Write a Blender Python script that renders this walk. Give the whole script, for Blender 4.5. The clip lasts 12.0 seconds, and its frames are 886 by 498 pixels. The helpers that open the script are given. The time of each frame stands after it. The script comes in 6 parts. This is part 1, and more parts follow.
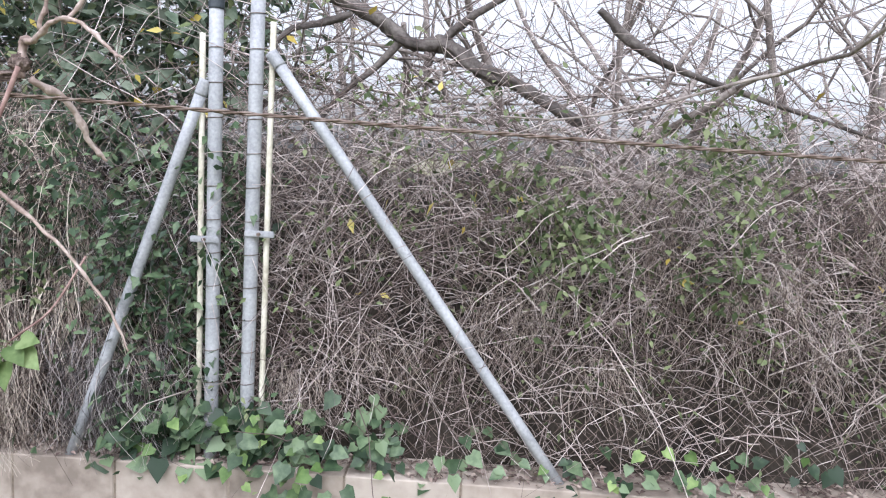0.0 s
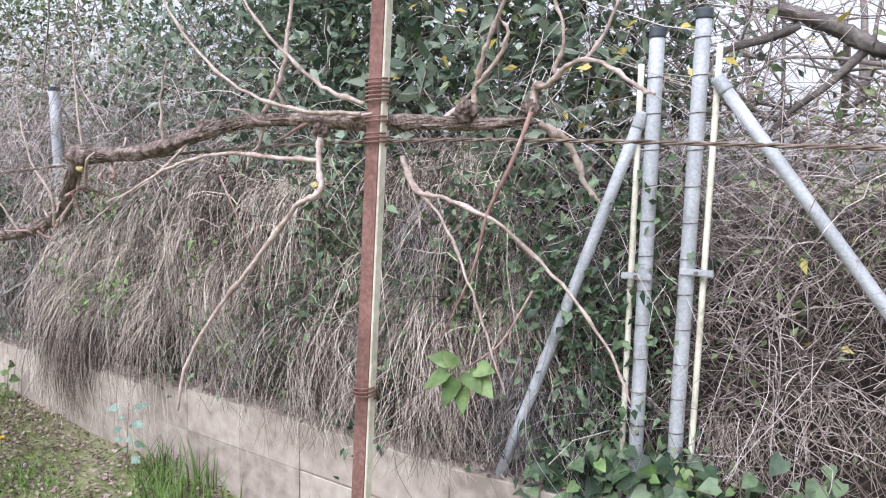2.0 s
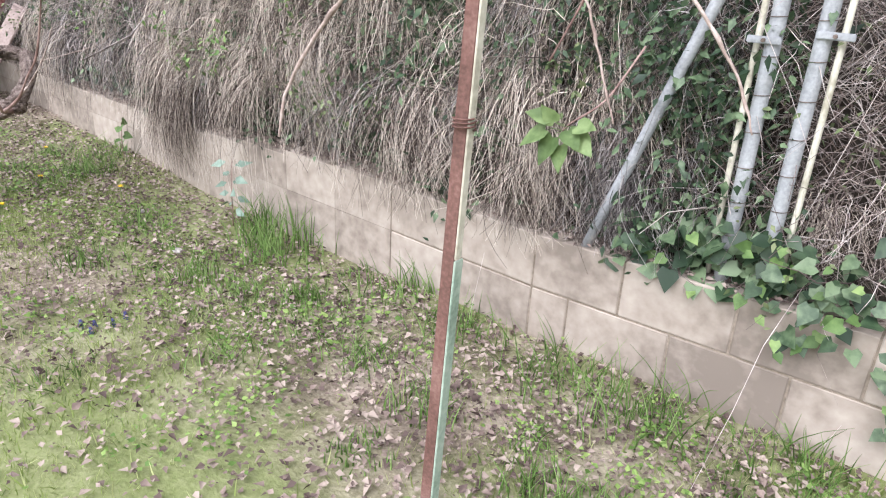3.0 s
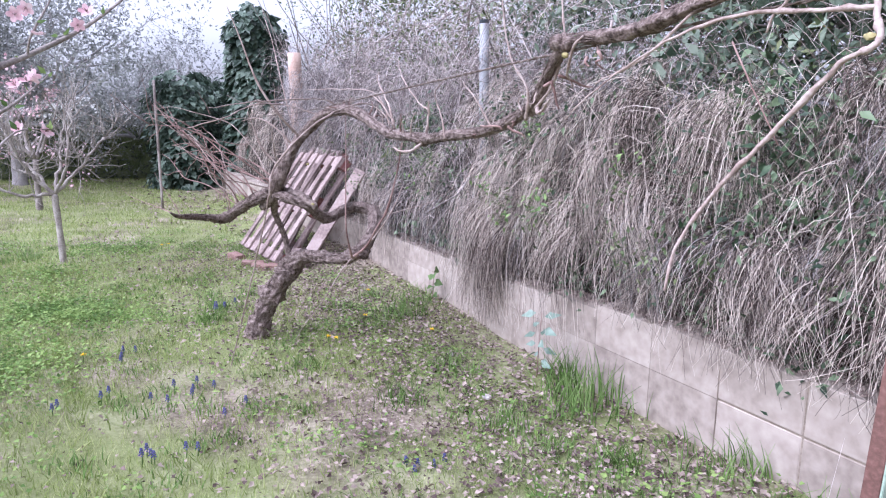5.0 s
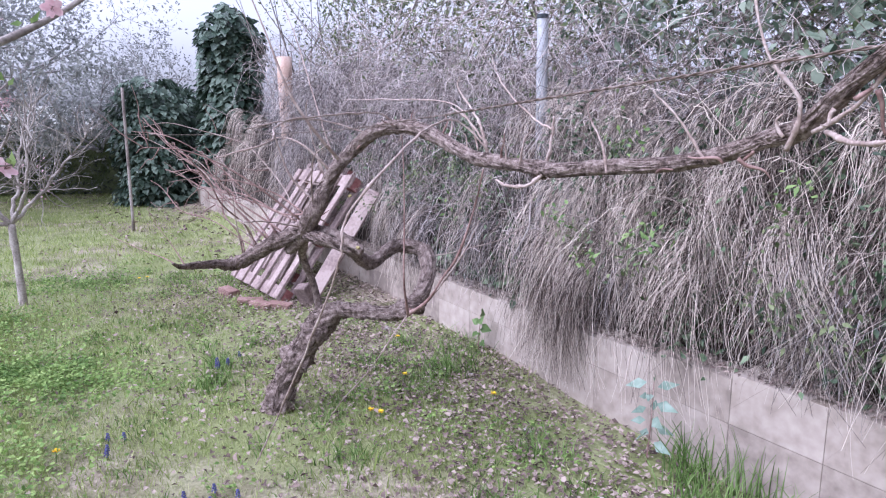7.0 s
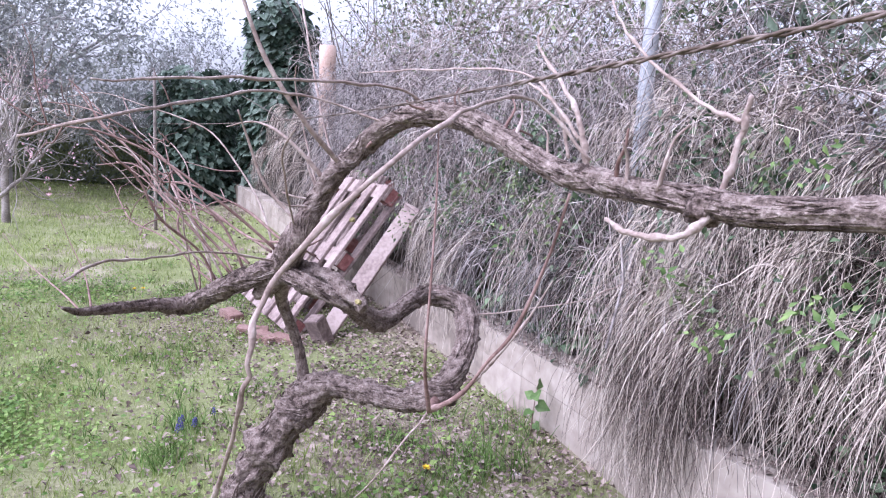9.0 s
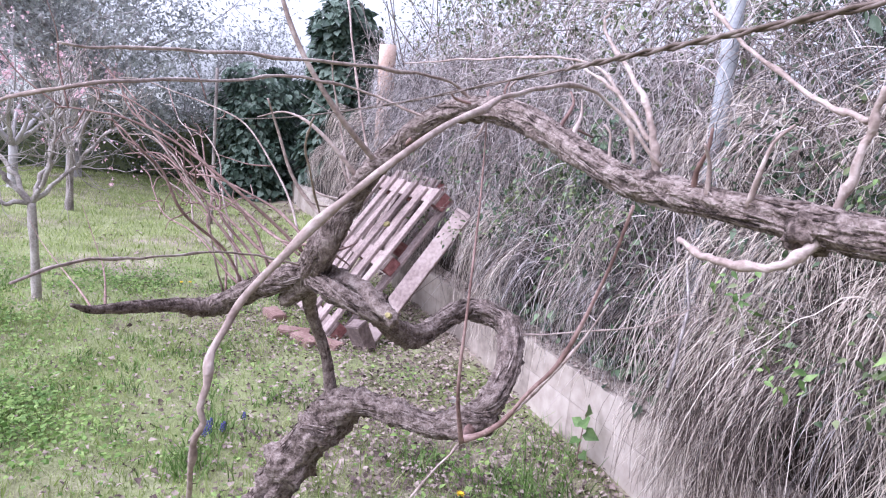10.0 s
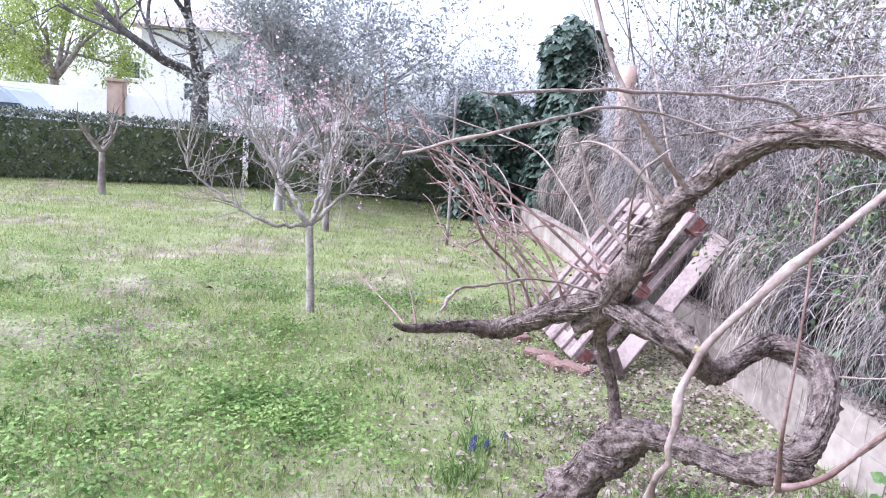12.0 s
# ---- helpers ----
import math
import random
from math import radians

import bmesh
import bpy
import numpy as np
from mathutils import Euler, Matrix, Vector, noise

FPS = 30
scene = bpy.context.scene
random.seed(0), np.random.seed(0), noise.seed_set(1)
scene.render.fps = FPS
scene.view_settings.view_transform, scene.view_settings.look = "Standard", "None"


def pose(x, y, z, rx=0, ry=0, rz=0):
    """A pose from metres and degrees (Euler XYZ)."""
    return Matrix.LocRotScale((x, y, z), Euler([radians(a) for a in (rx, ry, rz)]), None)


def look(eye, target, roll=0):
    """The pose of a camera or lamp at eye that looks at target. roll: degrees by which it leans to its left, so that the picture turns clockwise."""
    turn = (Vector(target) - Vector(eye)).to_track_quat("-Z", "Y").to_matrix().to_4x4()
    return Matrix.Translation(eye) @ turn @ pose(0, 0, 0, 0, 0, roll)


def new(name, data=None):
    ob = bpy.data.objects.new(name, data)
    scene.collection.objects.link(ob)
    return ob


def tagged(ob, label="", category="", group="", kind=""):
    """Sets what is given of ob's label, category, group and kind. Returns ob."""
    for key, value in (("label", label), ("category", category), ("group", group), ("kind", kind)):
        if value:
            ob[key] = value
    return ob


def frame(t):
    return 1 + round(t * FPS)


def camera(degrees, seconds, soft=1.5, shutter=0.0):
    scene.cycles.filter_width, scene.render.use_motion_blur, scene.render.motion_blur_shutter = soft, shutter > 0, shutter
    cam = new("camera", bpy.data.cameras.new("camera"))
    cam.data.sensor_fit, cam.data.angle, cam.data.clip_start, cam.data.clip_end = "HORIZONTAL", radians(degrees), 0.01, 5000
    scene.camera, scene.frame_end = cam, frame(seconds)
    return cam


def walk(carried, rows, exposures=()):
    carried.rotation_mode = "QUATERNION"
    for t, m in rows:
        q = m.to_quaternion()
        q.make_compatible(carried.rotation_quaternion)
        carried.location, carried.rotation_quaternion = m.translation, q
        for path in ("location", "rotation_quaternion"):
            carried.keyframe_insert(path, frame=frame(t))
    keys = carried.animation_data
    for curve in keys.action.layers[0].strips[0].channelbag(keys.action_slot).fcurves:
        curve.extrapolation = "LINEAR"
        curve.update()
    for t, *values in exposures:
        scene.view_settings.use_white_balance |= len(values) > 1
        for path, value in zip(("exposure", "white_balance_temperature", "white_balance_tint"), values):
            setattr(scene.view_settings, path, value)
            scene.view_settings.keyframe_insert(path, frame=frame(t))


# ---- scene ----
cam = camera(64.6, 12.0, 1.15)
PATH = [
    (0, (0.194, 0.23, 1.685), (0.125, 2.212, 1.432), 3.0),
    (0.5, (-0.07, 0.235, 1.692), (-0.432, 2.191, 1.489), 2.3),
    (1, (-0.207, 0.255, 1.703), (-0.791, 2.158, 1.509), 1.7),
    (1.5, (-0.162, 0.27, 1.734), (-0.952, 2.107, 1.689), 1.5),
    (2, (-0.129, 0.283, 1.693), (-1.131, 2.001, 1.483), 1.1),
    (2.5, (-0.142, 0.296, 1.603), (-1.232, 1.858, 0.994), 1.3),
    (2.7, (-0.155, 0.293, 1.569), (-1.214, 1.799, 0.79), 2.2),
    (4.3, (-0.135, 0.22, 1.456), (-1.67, 1.446, 1.081), 3.2),
    (4.5, (-0.203, 0.221, 1.468), (-1.794, 1.374, 1.095), 2.9),
    (5, (-0.413, 0.095, 1.489), (-2.096, 1.115, 1.131), 1.0),
    (5.5, (-0.635, 0.081, 1.501), (-2.34, 1.067, 1.153), 2.3),
    (6, (-0.984, 0.132, 1.502), (-2.69, 1.091, 1.089), 0.7),
    (6.5, (-1.295, 0.151, 1.539), (-2.969, 1.209, 1.258), 0.2),
    (7, (-1.524, 0.12, 1.541), (-3.157, 1.225, 1.2), 0.6),
    (7.2, (-1.611, 0.188, 1.529), (-3.303, 1.196, 1.184), 0.0),
    (8.8, (-2.468, 0.728, 1.471), (-4.174, 1.715, 1.133), 2.6),
    (9, (-2.538, 0.799, 1.482), (-4.253, 1.781, 1.171), 4.2),
    (9.5, (-2.643, 0.942, 1.478), (-4.411, 1.821, 1.161), 6.6),
    (10, (-2.713, 0.937, 1.466), (-4.501, 1.777, 1.157), 6.3),
    (10.5, (-2.731, 0.866, 1.473), (-4.554, 1.599, 1.098), 6.9),
    (11, (-2.753, 0.82, 1.456), (-4.544, 1.455, 0.834), 6.8),
    (11.5, (-2.776, 0.77, 1.453), (-4.646, 1.293, 0.975), 6.8),
    (12, (-2.774, 0.696, 1.463), (-4.733, 0.961, 1.156), 4.7),
]
walk(cam, [(t, look(eye, target, roll)) for t, eye, target, roll in PATH], [(0.0, 0.90, 5800, 14), (2.0, 0.98, 5800, 15), (2.7, 1.08, 6000, 13), (4.5, 1.43, 5500, 23), (5.0, 1.14, 5400, 25), (6.0, 1.14, 5500, 26), (7.0, 0.99, 5350, 27), (9.0, 1.17, 5400, 27), (10.5, 1.26, 5450, 26), (11.5, 1.52, 5300, 26), (12.0, 1.40, 5350, 22)])

# ---- light ----
world = bpy.data.worlds.new("overcast_sky")
scene.world = world
world.use_nodes = True
wn, wl = world.node_tree.nodes, world.node_tree.links
sky = wn.new("ShaderNodeTexSky")
sky.sky_type, sky.sun_disc = "NISHITA", False
sky.sun_elevation, sky.sun_rotation = radians(48), radians(200)
sky.air_density, sky.dust_density, sky.ozone_density = 1.0, 4.0, 1.0
veil = wn.new("ShaderNodeHueSaturation")
veil.inputs["Saturation"].default_value = 0.12
wl.new(sky.outputs["Color"], veil.inputs["Color"])
wl.new(veil.outputs["Color"], wn["Background"].inputs["Color"])
wn["Background"].inputs["Strength"].default_value = 0.15
sun = new("sun", bpy.data.lights.new("sun", "SUN"))
sun.data.energy, sun.data.angle, sun.data.color = 1.3, radians(30), (1.0, 0.975, 0.95)
sun.matrix_world = look((6, -14, 20), (-3, 2, 0))

# ---- materials ----
def material(name, dark, mid, light, scale=8.0, rough=0.85, bump=0.3, fine=60.0, island=0.0, metal=0.0, stretch=(1, 1, 1), random_object=0.0, translucent=0.0):
    m = bpy.data.materials.new(name)
    m.use_nodes = True
    n, l = m.node_tree.nodes, m.node_tree.links
    b = n["Principled BSDF"]
    co = n.new("ShaderNodeTexCoord")
    mp = n.new("ShaderNodeMapping")
    mp.inputs["Scale"].default_value = stretch
    l.new(co.outputs["Object"], mp.inputs["Vector"])
    a = n.new("ShaderNodeTexNoise")
    a.inputs["Scale"].default_value, a.inputs["Detail"].default_value = scale, 6
    f = n.new("ShaderNodeTexNoise")
    f.inputs["Scale"].default_value, f.inputs["Detail"].default_value = fine, 4
    for q in (a, f):
        l.new(mp.outputs["Vector"], q.inputs["Vector"])
    mix = n.new("ShaderNodeMath")
    mix.operation = "MULTIPLY_ADD"
    mix.inputs[1].default_value = 0.6
    l.new(a.outputs["Fac"], mix.inputs[0])
    fm = n.new("ShaderNodeMath")
    fm.operation = "MULTIPLY"
    fm.inputs[1].default_value = 0.4
    l.new(f.outputs["Fac"], fm.inputs[0])
    l.new(fm.outputs[0], mix.inputs[2])
    ramp = n.new("ShaderNodeValToRGB")
    e = ramp.color_ramp.elements
    e[0].position, e[1].position = 0.36, 0.64
    e[0].color, e[1].color = (*dark, 1), (*light, 1)
    e.new(0.5).color = (*mid, 1)
    src = mix.outputs[0]
    amount = island or random_object
    if amount:
        if island:
            g = n.new("ShaderNodeNewGeometry")
            out = g.outputs["Random Per Island"]
        else:
            g = n.new("ShaderNodeObjectInfo")
            out = g.outputs["Random"]
        off = n.new("ShaderNodeMath")
        off.operation = "MULTIPLY_ADD"
        off.inputs[1].default_value, off.inputs[2].default_value = amount, -amount / 2
        l.new(out, off.inputs[0])
        add = n.new("ShaderNodeMath")
        l.new(src, add.inputs[0])
        l.new(off.outputs[0], add.inputs[1])
        src = add.outputs[0]
    l.new(src, ramp.inputs["Fac"])
    l.new(ramp.outputs["Color"], b.inputs["Base Color"])
    b.inputs["Roughness"].default_value, b.inputs["Metallic"].default_value = rough, metal
    b.inputs["Specular IOR Level"].default_value = 0.3
    if translucent:
        tr = n.new("ShaderNodeBsdfTranslucent")
        l.new(ramp.outputs["Color"], tr.inputs["Color"])
        ms = n.new("ShaderNodeMixShader")
        ms.inputs[0].default_value = translucent
        l.new(b.outputs[0], ms.inputs[1])
        l.new(tr.outputs[0], ms.inputs[2])
        l.new(ms.outputs[0], n["Material Output"].inputs["Surface"])
    if bump:
        bp = n.new("ShaderNodeBump")
        bp.inputs["Strength"].default_value, bp.inputs["Distance"].default_value = bump, 0.02
        l.new(mix.outputs[0], bp.inputs["Height"])
        l.new(bp.outputs["Normal"], b.inputs["Normal"])
    return m


M_BLOCK = material("painted_concrete", (0.215, 0.178, 0.148), (0.345, 0.292, 0.245), (0.44, 0.382, 0.328), 1.7, 0.92, 0.25, 16, random_object=0.14)
M_MORTAR = material("mortar", (0.13, 0.105, 0.08), (0.22, 0.18, 0.14), (0.30, 0.25, 0.20), 6, 0.95, 0.5)
# soil albedo cut to near black so gaps between stems read as shade
M_SHADED_SOIL = material("soil", (0.012, 0.010, 0.008), (0.028, 0.022, 0.017), (0.05, 0.042, 0.033), 3, 1.0, 0.6)
M_STRAW = material("dry_stems", (0.06, 0.042, 0.036), (0.355, 0.285, 0.24), (0.76, 0.665, 0.575), 2.2, 0.8, 0, 25, island=0.62)
M_GREYSTEM = material("grey_dry_stems", (0.045, 0.037, 0.037), (0.215, 0.19, 0.185), (0.52, 0.475, 0.46), 3.5, 0.85, 0, 25, island=0.6)
M_TWIG = material("bramble_twigs", (0.12, 0.088, 0.08), (0.38, 0.31, 0.285), (0.66, 0.58, 0.55), 2.5, 0.8, 0, 20, island=0.52)
M_BRANCH = material("bare_branches", (0.12, 0.10, 0.09), (0.25, 0.215, 0.195), (0.40, 0.36, 0.33), 6, 0.9, 0.4, 70)
M_BARK = material("vine_bark", (0.055, 0.038, 0.032), (0.205, 0.155, 0.135), (0.36, 0.295, 0.262), 42, 0.95, 1.0, 150, island=0.16)
M_CANE = material("vine_canes", (0.19, 0.135, 0.115), (0.34, 0.262, 0.228), (0.50, 0.415, 0.375), 14, 0.75, 0.5, 90, island=0.2)
M_REDCANE = material("reddish_canes", (0.13, 0.075, 0.065), (0.24, 0.15, 0.13), (0.40, 0.28, 0.25), 9, 0.7, 0.2, 60)
M_STEEL = material("galvanised_steel", (0.26, 0.268, 0.28), (0.36, 0.37, 0.385), (0.47, 0.48, 0.495), 5, 0.6, 0.1, 90, metal=0.15)
M_BAR = material("pale_fence_bar", (0.38, 0.35, 0.27), (0.55, 0.52, 0.42), (0.68, 0.65, 0.55), 7, 0.7, 0.15)
M_RUST = material("red_primed_rusty_steel", (0.10, 0.052, 0.042), (0.165, 0.085, 0.07), (0.24, 0.14, 0.118), 7, 0.75, 0.3, 90)
M_GREENPAINT = material("pale_green_paint", (0.20, 0.27, 0.21), (0.33, 0.42, 0.34), (0.45, 0.52, 0.44), 9, 0.6, 0.2)
M_WIRE = material("rusty_wire", (0.08, 0.055, 0.04), (0.16, 0.12, 0.10), (0.28, 0.23, 0.20), 30, 0.6, 0.2, metal=0.4)
M_IVY = material("ivy_leaves", (0.022, 0.042, 0.022), (0.055, 0.092, 0.046), (0.16, 0.22, 0.12), 5, 0.42, 0.1, 30, island=0.36, translucent=0.15)
M_LEAF = material("fresh_leaves", (0.07, 0.125, 0.035), (0.14, 0.225, 0.07), (0.27, 0.37, 0.13), 5, 0.5, 0.1, 30, island=0.3, translucent=0.25)
M_SHRUB = material("shrub_leaves", (0.045, 0.065, 0.025), (0.11, 0.145, 0.06), (0.21, 0.24, 0.12), 4, 0.6, 0, 30, island=0.35, translucent=0.2)
M_LAUREL = material("broad_hedge_leaves", (0.055, 0.085, 0.055), (0.13, 0.175, 0.12), (0.27, 0.32, 0.24), 4, 0.5, 0.1, 30, island=0.36, translucent=0.25)
M_CLOVER = material("clover_leaves", (0.10, 0.18, 0.04), (0.20, 0.315, 0.08), (0.33, 0.44, 0.14), 3, 0.6, 0, 30, island=0.3, translucent=0.35)
# olive grey, raised paler to stand for distance haze and sky glow
M_OLIVE = material("grey_olive_leaves", (0.22, 0.23, 0.215), (0.34, 0.355, 0.335), (0.48, 0.49, 0.47), 3, 0.7, 0, 30, island=0.35, translucent=0.3)
M_WILLOW = material("spring_willow_leaves", (0.24, 0.31, 0.07), (0.39, 0.47, 0.14), (0.55, 0.60, 0.28), 3, 0.7, 0, 30, island=0.3, translucent=0.4)
M_GRASS = material("grass_blades", (0.17, 0.225, 0.055), (0.295, 0.37, 0.11), (0.47, 0.495, 0.235), 1.6, 0.7, 0, 12, island=0.34, translucent=0.4)
M_DRYLEAF = material("dead_leaves", (0.09, 0.062, 0.054), (0.23, 0.17, 0.145), (0.365, 0.295, 0.25), 4, 0.85, 0, 30, island=0.42)
M_WOOD = material("weathered_pallet_wood", (0.13, 0.095, 0.087), (0.25, 0.188, 0.172), (0.37, 0.295, 0.27), 4, 0.9, 0.3, 40, random_object=0.2)
M_REDWOOD = material("red_stained_wood", (0.12, 0.045, 0.042), (0.21, 0.085, 0.078), (0.32, 0.165, 0.15), 5, 0.9, 0.3, 40)
M_WHITEWALL = material("white_render", (0.72, 0.71, 0.69), (0.82, 0.81, 0.79), (0.87, 0.865, 0.85), 0.8, 0.9, 0.1, 12)
M_OLDBRICK = material("old_brick", (0.15, 0.085, 0.07), (0.23, 0.14, 0.118), (0.33, 0.225, 0.195), 6, 0.95, 0.5, 60)
M_BRICKPILLAR = material("tan_pillar", (0.35, 0.24, 0.19), (0.46, 0.34, 0.27), (0.55, 0.43, 0.35), 3, 0.9, 0.2)
M_ROOF = material("clay_roof", (0.26, 0.21, 0.18), (0.38, 0.32, 0.28), (0.48, 0.42, 0.37), 3, 0.9, 0.4)
M_DARK = material("dark_shutter", (0.03, 0.04, 0.045), (0.05, 0.06, 0.07), (0.08, 0.09, 0.10), 5, 0.5, 0)
M_CAR = material("silver_blue_car_paint", (0.42, 0.48, 0.52), (0.50, 0.56, 0.60), (0.57, 0.63, 0.67), 2, 0.3, 0)
M_GLASS = material("tinted_car_glass", (0.05, 0.08, 0.09), (0.07, 0.10, 0.12), (0.10, 0.14, 0.16), 2, 0.08, 0)
M_TYRE = material("tyre_rubber", (0.015, 0.015, 0.015), (0.025, 0.025, 0.025), (0.04, 0.04, 0.04), 8, 0.8, 0.1)
M_YELLOW = material("dandelion_petals", (0.75, 0.48, 0.01), (0.85, 0.60, 0.02), (0.9, 0.7, 0.05), 20, 0.7, 0)
M_BLUE = material("grape_hyacinth_bells", (0.05, 0.05, 0.15), (0.09, 0.09, 0.23), (0.17, 0.17, 0.34), 20, 0.6, 0)
M_PINK = material("pink_petals", (0.72, 0.42, 0.48), (0.80, 0.56, 0.60), (0.86, 0.70, 0.72), 12, 0.7, 0, island=0.25, translucent=0.3)
M_TERRA = material("terracotta", (0.42, 0.28, 0.22), (0.53, 0.38, 0.31), (0.62, 0.48, 0.41), 5, 0.9, 0.2)
# branch colour lightened to paint in the haze over far trees
M_HAZE = material("haze_paled_branches", (0.27, 0.25, 0.245), (0.40, 0.375, 0.37), (0.52, 0.50, 0.49), 6, 0.9, 0.2, 70)
M_PALEBARK = material("pale_young_bark", (0.20, 0.17, 0.15), (0.35, 0.31, 0.28), (0.50, 0.46, 0.41), 9, 0.9, 0.4, 70)
# lighter copy of the ivy colour, with distance haze mixed in
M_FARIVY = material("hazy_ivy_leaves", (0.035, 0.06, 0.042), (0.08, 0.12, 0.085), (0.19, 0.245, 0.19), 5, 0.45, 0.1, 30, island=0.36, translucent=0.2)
M_DARKBARK = material("dark_bark", (0.05, 0.043, 0.04), (0.11, 0.095, 0.088), (0.19, 0.17, 0.155), 8, 0.95, 0.5)
M_HEDGE = material("clipped_hedge_leaves", (0.06, 0.075, 0.055), (0.135, 0.15, 0.112), (0.24, 0.255, 0.20), 4, 0.6, 0, 30, island=0.35, translucent=0.2)
M_YELLOWLEAF = material("yellowing_leaves", (0.35, 0.26, 0.05), (0.48, 0.38, 0.08), (0.58, 0.50, 0.16), 6, 0.6, 0.1, 30, island=0.3, translucent=0.25)
M_TUFT = material("lush_grass_blades", (0.09, 0.16, 0.035), (0.17, 0.29, 0.07), (0.29, 0.41, 0.14), 3, 0.6, 0, 20, island=0.3, translucent=0.35)
M_LICHEN = material("yellow_lichen", (0.26, 0.22, 0.10), (0.36, 0.31, 0.14), (0.46, 0.41, 0.22), 30, 0.95, 0.4)

rng = np.random.default_rng(7)


def ground_material():
    m = material("lawn_soil", (0.095, 0.073, 0.055), (0.24, 0.195, 0.148), (0.42, 0.355, 0.285), 3.0, 1.0, 0.8, 55)
    n, l = m.node_tree.nodes, m.node_tree.links
    b = n["Principled BSDF"]
    ramp = b.inputs["Base Color"].links[0].from_node
    co = n.new("ShaderNodeTexCoord")
    big = n.new("ShaderNodeTexNoise")
    big.inputs["Scale"].default_value, big.inputs["Detail"].default_value = 0.7, 5
    l.new(co.outputs["Object"], big.inputs["Vector"])
    gr = n.new("ShaderNodeValToRGB")
    gr.color_ramp.elements[0].position, gr.color_ramp.elements[1].position = 0.38, 0.54
    l.new(big.outputs["Fac"], gr.inputs["Fac"])
    mix = n.new("ShaderNodeMixRGB")
    mix.inputs[2].default_value = (0.19, 0.25, 0.07, 1)
    fac = n.new("ShaderNodeMath")
    fac.operation = "MULTIPLY"
    fac.inputs[1].default_value = 0.62
    l.new(gr.outputs["Color"], fac.inputs[0])
    l.new(fac.outputs[0], mix.inputs[0])
    l.new(ramp.outputs["Color"], mix.inputs[1])
    l.new(mix.outputs["Color"], b.inputs["Base Color"])
    return m


M_GROUND = ground_material()


# ---- mesh helpers ----
def raw_mesh(name, verts, faces, mat, smooth=True):
    """A mesh from arrays: verts (V, 3), faces (F, n)."""
    me = bpy.data.meshes.new(name)
    verts, faces = np.asarray(verts, np.float32), np.asarray(faces, np.int32)
    k = faces.shape[1]
    me.vertices.add(len(verts))
    me.vertices.foreach_set("co", verts.ravel())
    me.loops.add(faces.size)
    me.loops.foreach_set("vertex_index", faces.ravel())
    me.polygons.add(len(faces))
    me.polygons.foreach_set("loop_start", np.arange(0, faces.size, k, dtype=np.int32))
    me.update(calc_edges=True)
    me.polygons.foreach_set("use_smooth", np.full(len(faces), smooth))
    me.materials.append(mat)
    return me


def tubes(P, R, sides=3):
    """Verts and quads of tapered tubes along N polylines of K points."""
    P, R = np.asarray(P, float), np.asarray(R, float)
    N, K, _ = P.shape
    T = np.gradient(P, axis=1)
    T /= np.linalg.norm(T, axis=2, keepdims=True) + 1e-9
    ref = np.array([0.31, 0.52, 0.79])
    U = np.cross(T, ref)
    U /= np.linalg.norm(U, axis=2, keepdims=True) + 1e-9
    V = np.cross(T, U)
    a = np.arange(sides) * 2 * np.pi / sides
    verts = P[:, :, None, :] + R[:, :, None, None] * (np.cos(a)[None, None, :, None] * U[:, :, None, :] + np.sin(a)[None, None, :, None] * V[:, :, None, :])
    idx = np.arange(N * K * sides).reshape(N, K, sides)
    q = np.stack([idx[:, :-1], np.roll(idx, -1, 2)[:, :-1], np.roll(idx, -1, 2)[:, 1:], idx[:, 1:]], -1)
    return verts.reshape(-1, 3), q.reshape(-1, 4)


def scatter(template, faces, pos, out, up, size):
    """Copies of a small template: its x runs along out, z along up."""
    pos, out, up = (np.asarray(q, float) for q in (pos, out, up))
    out = out / (np.linalg.norm(out, axis=1, keepdims=True) + 1e-9)
    side = np.cross(up, out)
    side /= np.linalg.norm(side, axis=1, keepdims=True) + 1e-9
    nor = np.cross(out, side)
    t = np.asarray(template, float)
    size = np.broadcast_to(np.asarray(size, float), (len(pos),))[:, None, None]
    v = pos[:, None, :] + size * (t[None, :, 0:1] * out[:, None, :] + t[None, :, 1:2] * side[:, None, :] + t[None, :, 2:3] * nor[:, None, :])
    f = np.asarray(faces)[None] + (np.arange(len(pos)) * len(t))[:, None, None]
    return v.reshape(-1, 3), f.reshape(-1, np.asarray(faces).shape[1])


LEAF_V = [(0, 0, 0), (0.35, 0.24, 0.05), (1, 0, -0.06), (0.35, -0.24, 0.05), (0.45, 0, -0.02)]
LEAF_F = [(0, 4, 1), (1, 4, 2), (2, 4, 3), (3, 4, 0)]
IVY_V = [(0, 0, 0), (-0.12, 0.30, 0.03), (0.25, 0.47, 0.06), (0.52, 0.32, 0.03), (1.0, 0, -0.08), (0.52, -0.32, 0.03), (0.25, -0.47, 0.06), (-0.12, -0.30, 0.03), (0.4, 0, -0.03)]
IVY_F = [(8, 0, 1), (8, 1, 2), (8, 2, 3), (8, 3, 4), (8, 4, 5), (8, 5, 6), (8, 6, 7), (8, 7, 0)]
BLADE_V = [(-0.03, 0, 0), (0.03, 0, 0), (-0.022, 0.10, 0.5), (0.022, 0.10, 0.5), (0, 0.34, 1)]
BLADE_F = [(0, 1, 3), (0, 3, 2), (2, 3, 4)]


def merged(parts):
    v, f, base = [], [], 0
    for a, b in parts:
        v.append(a)
        f.append(b + base)
        base += len(a)
    return np.concatenate(v), np.concatenate(f)


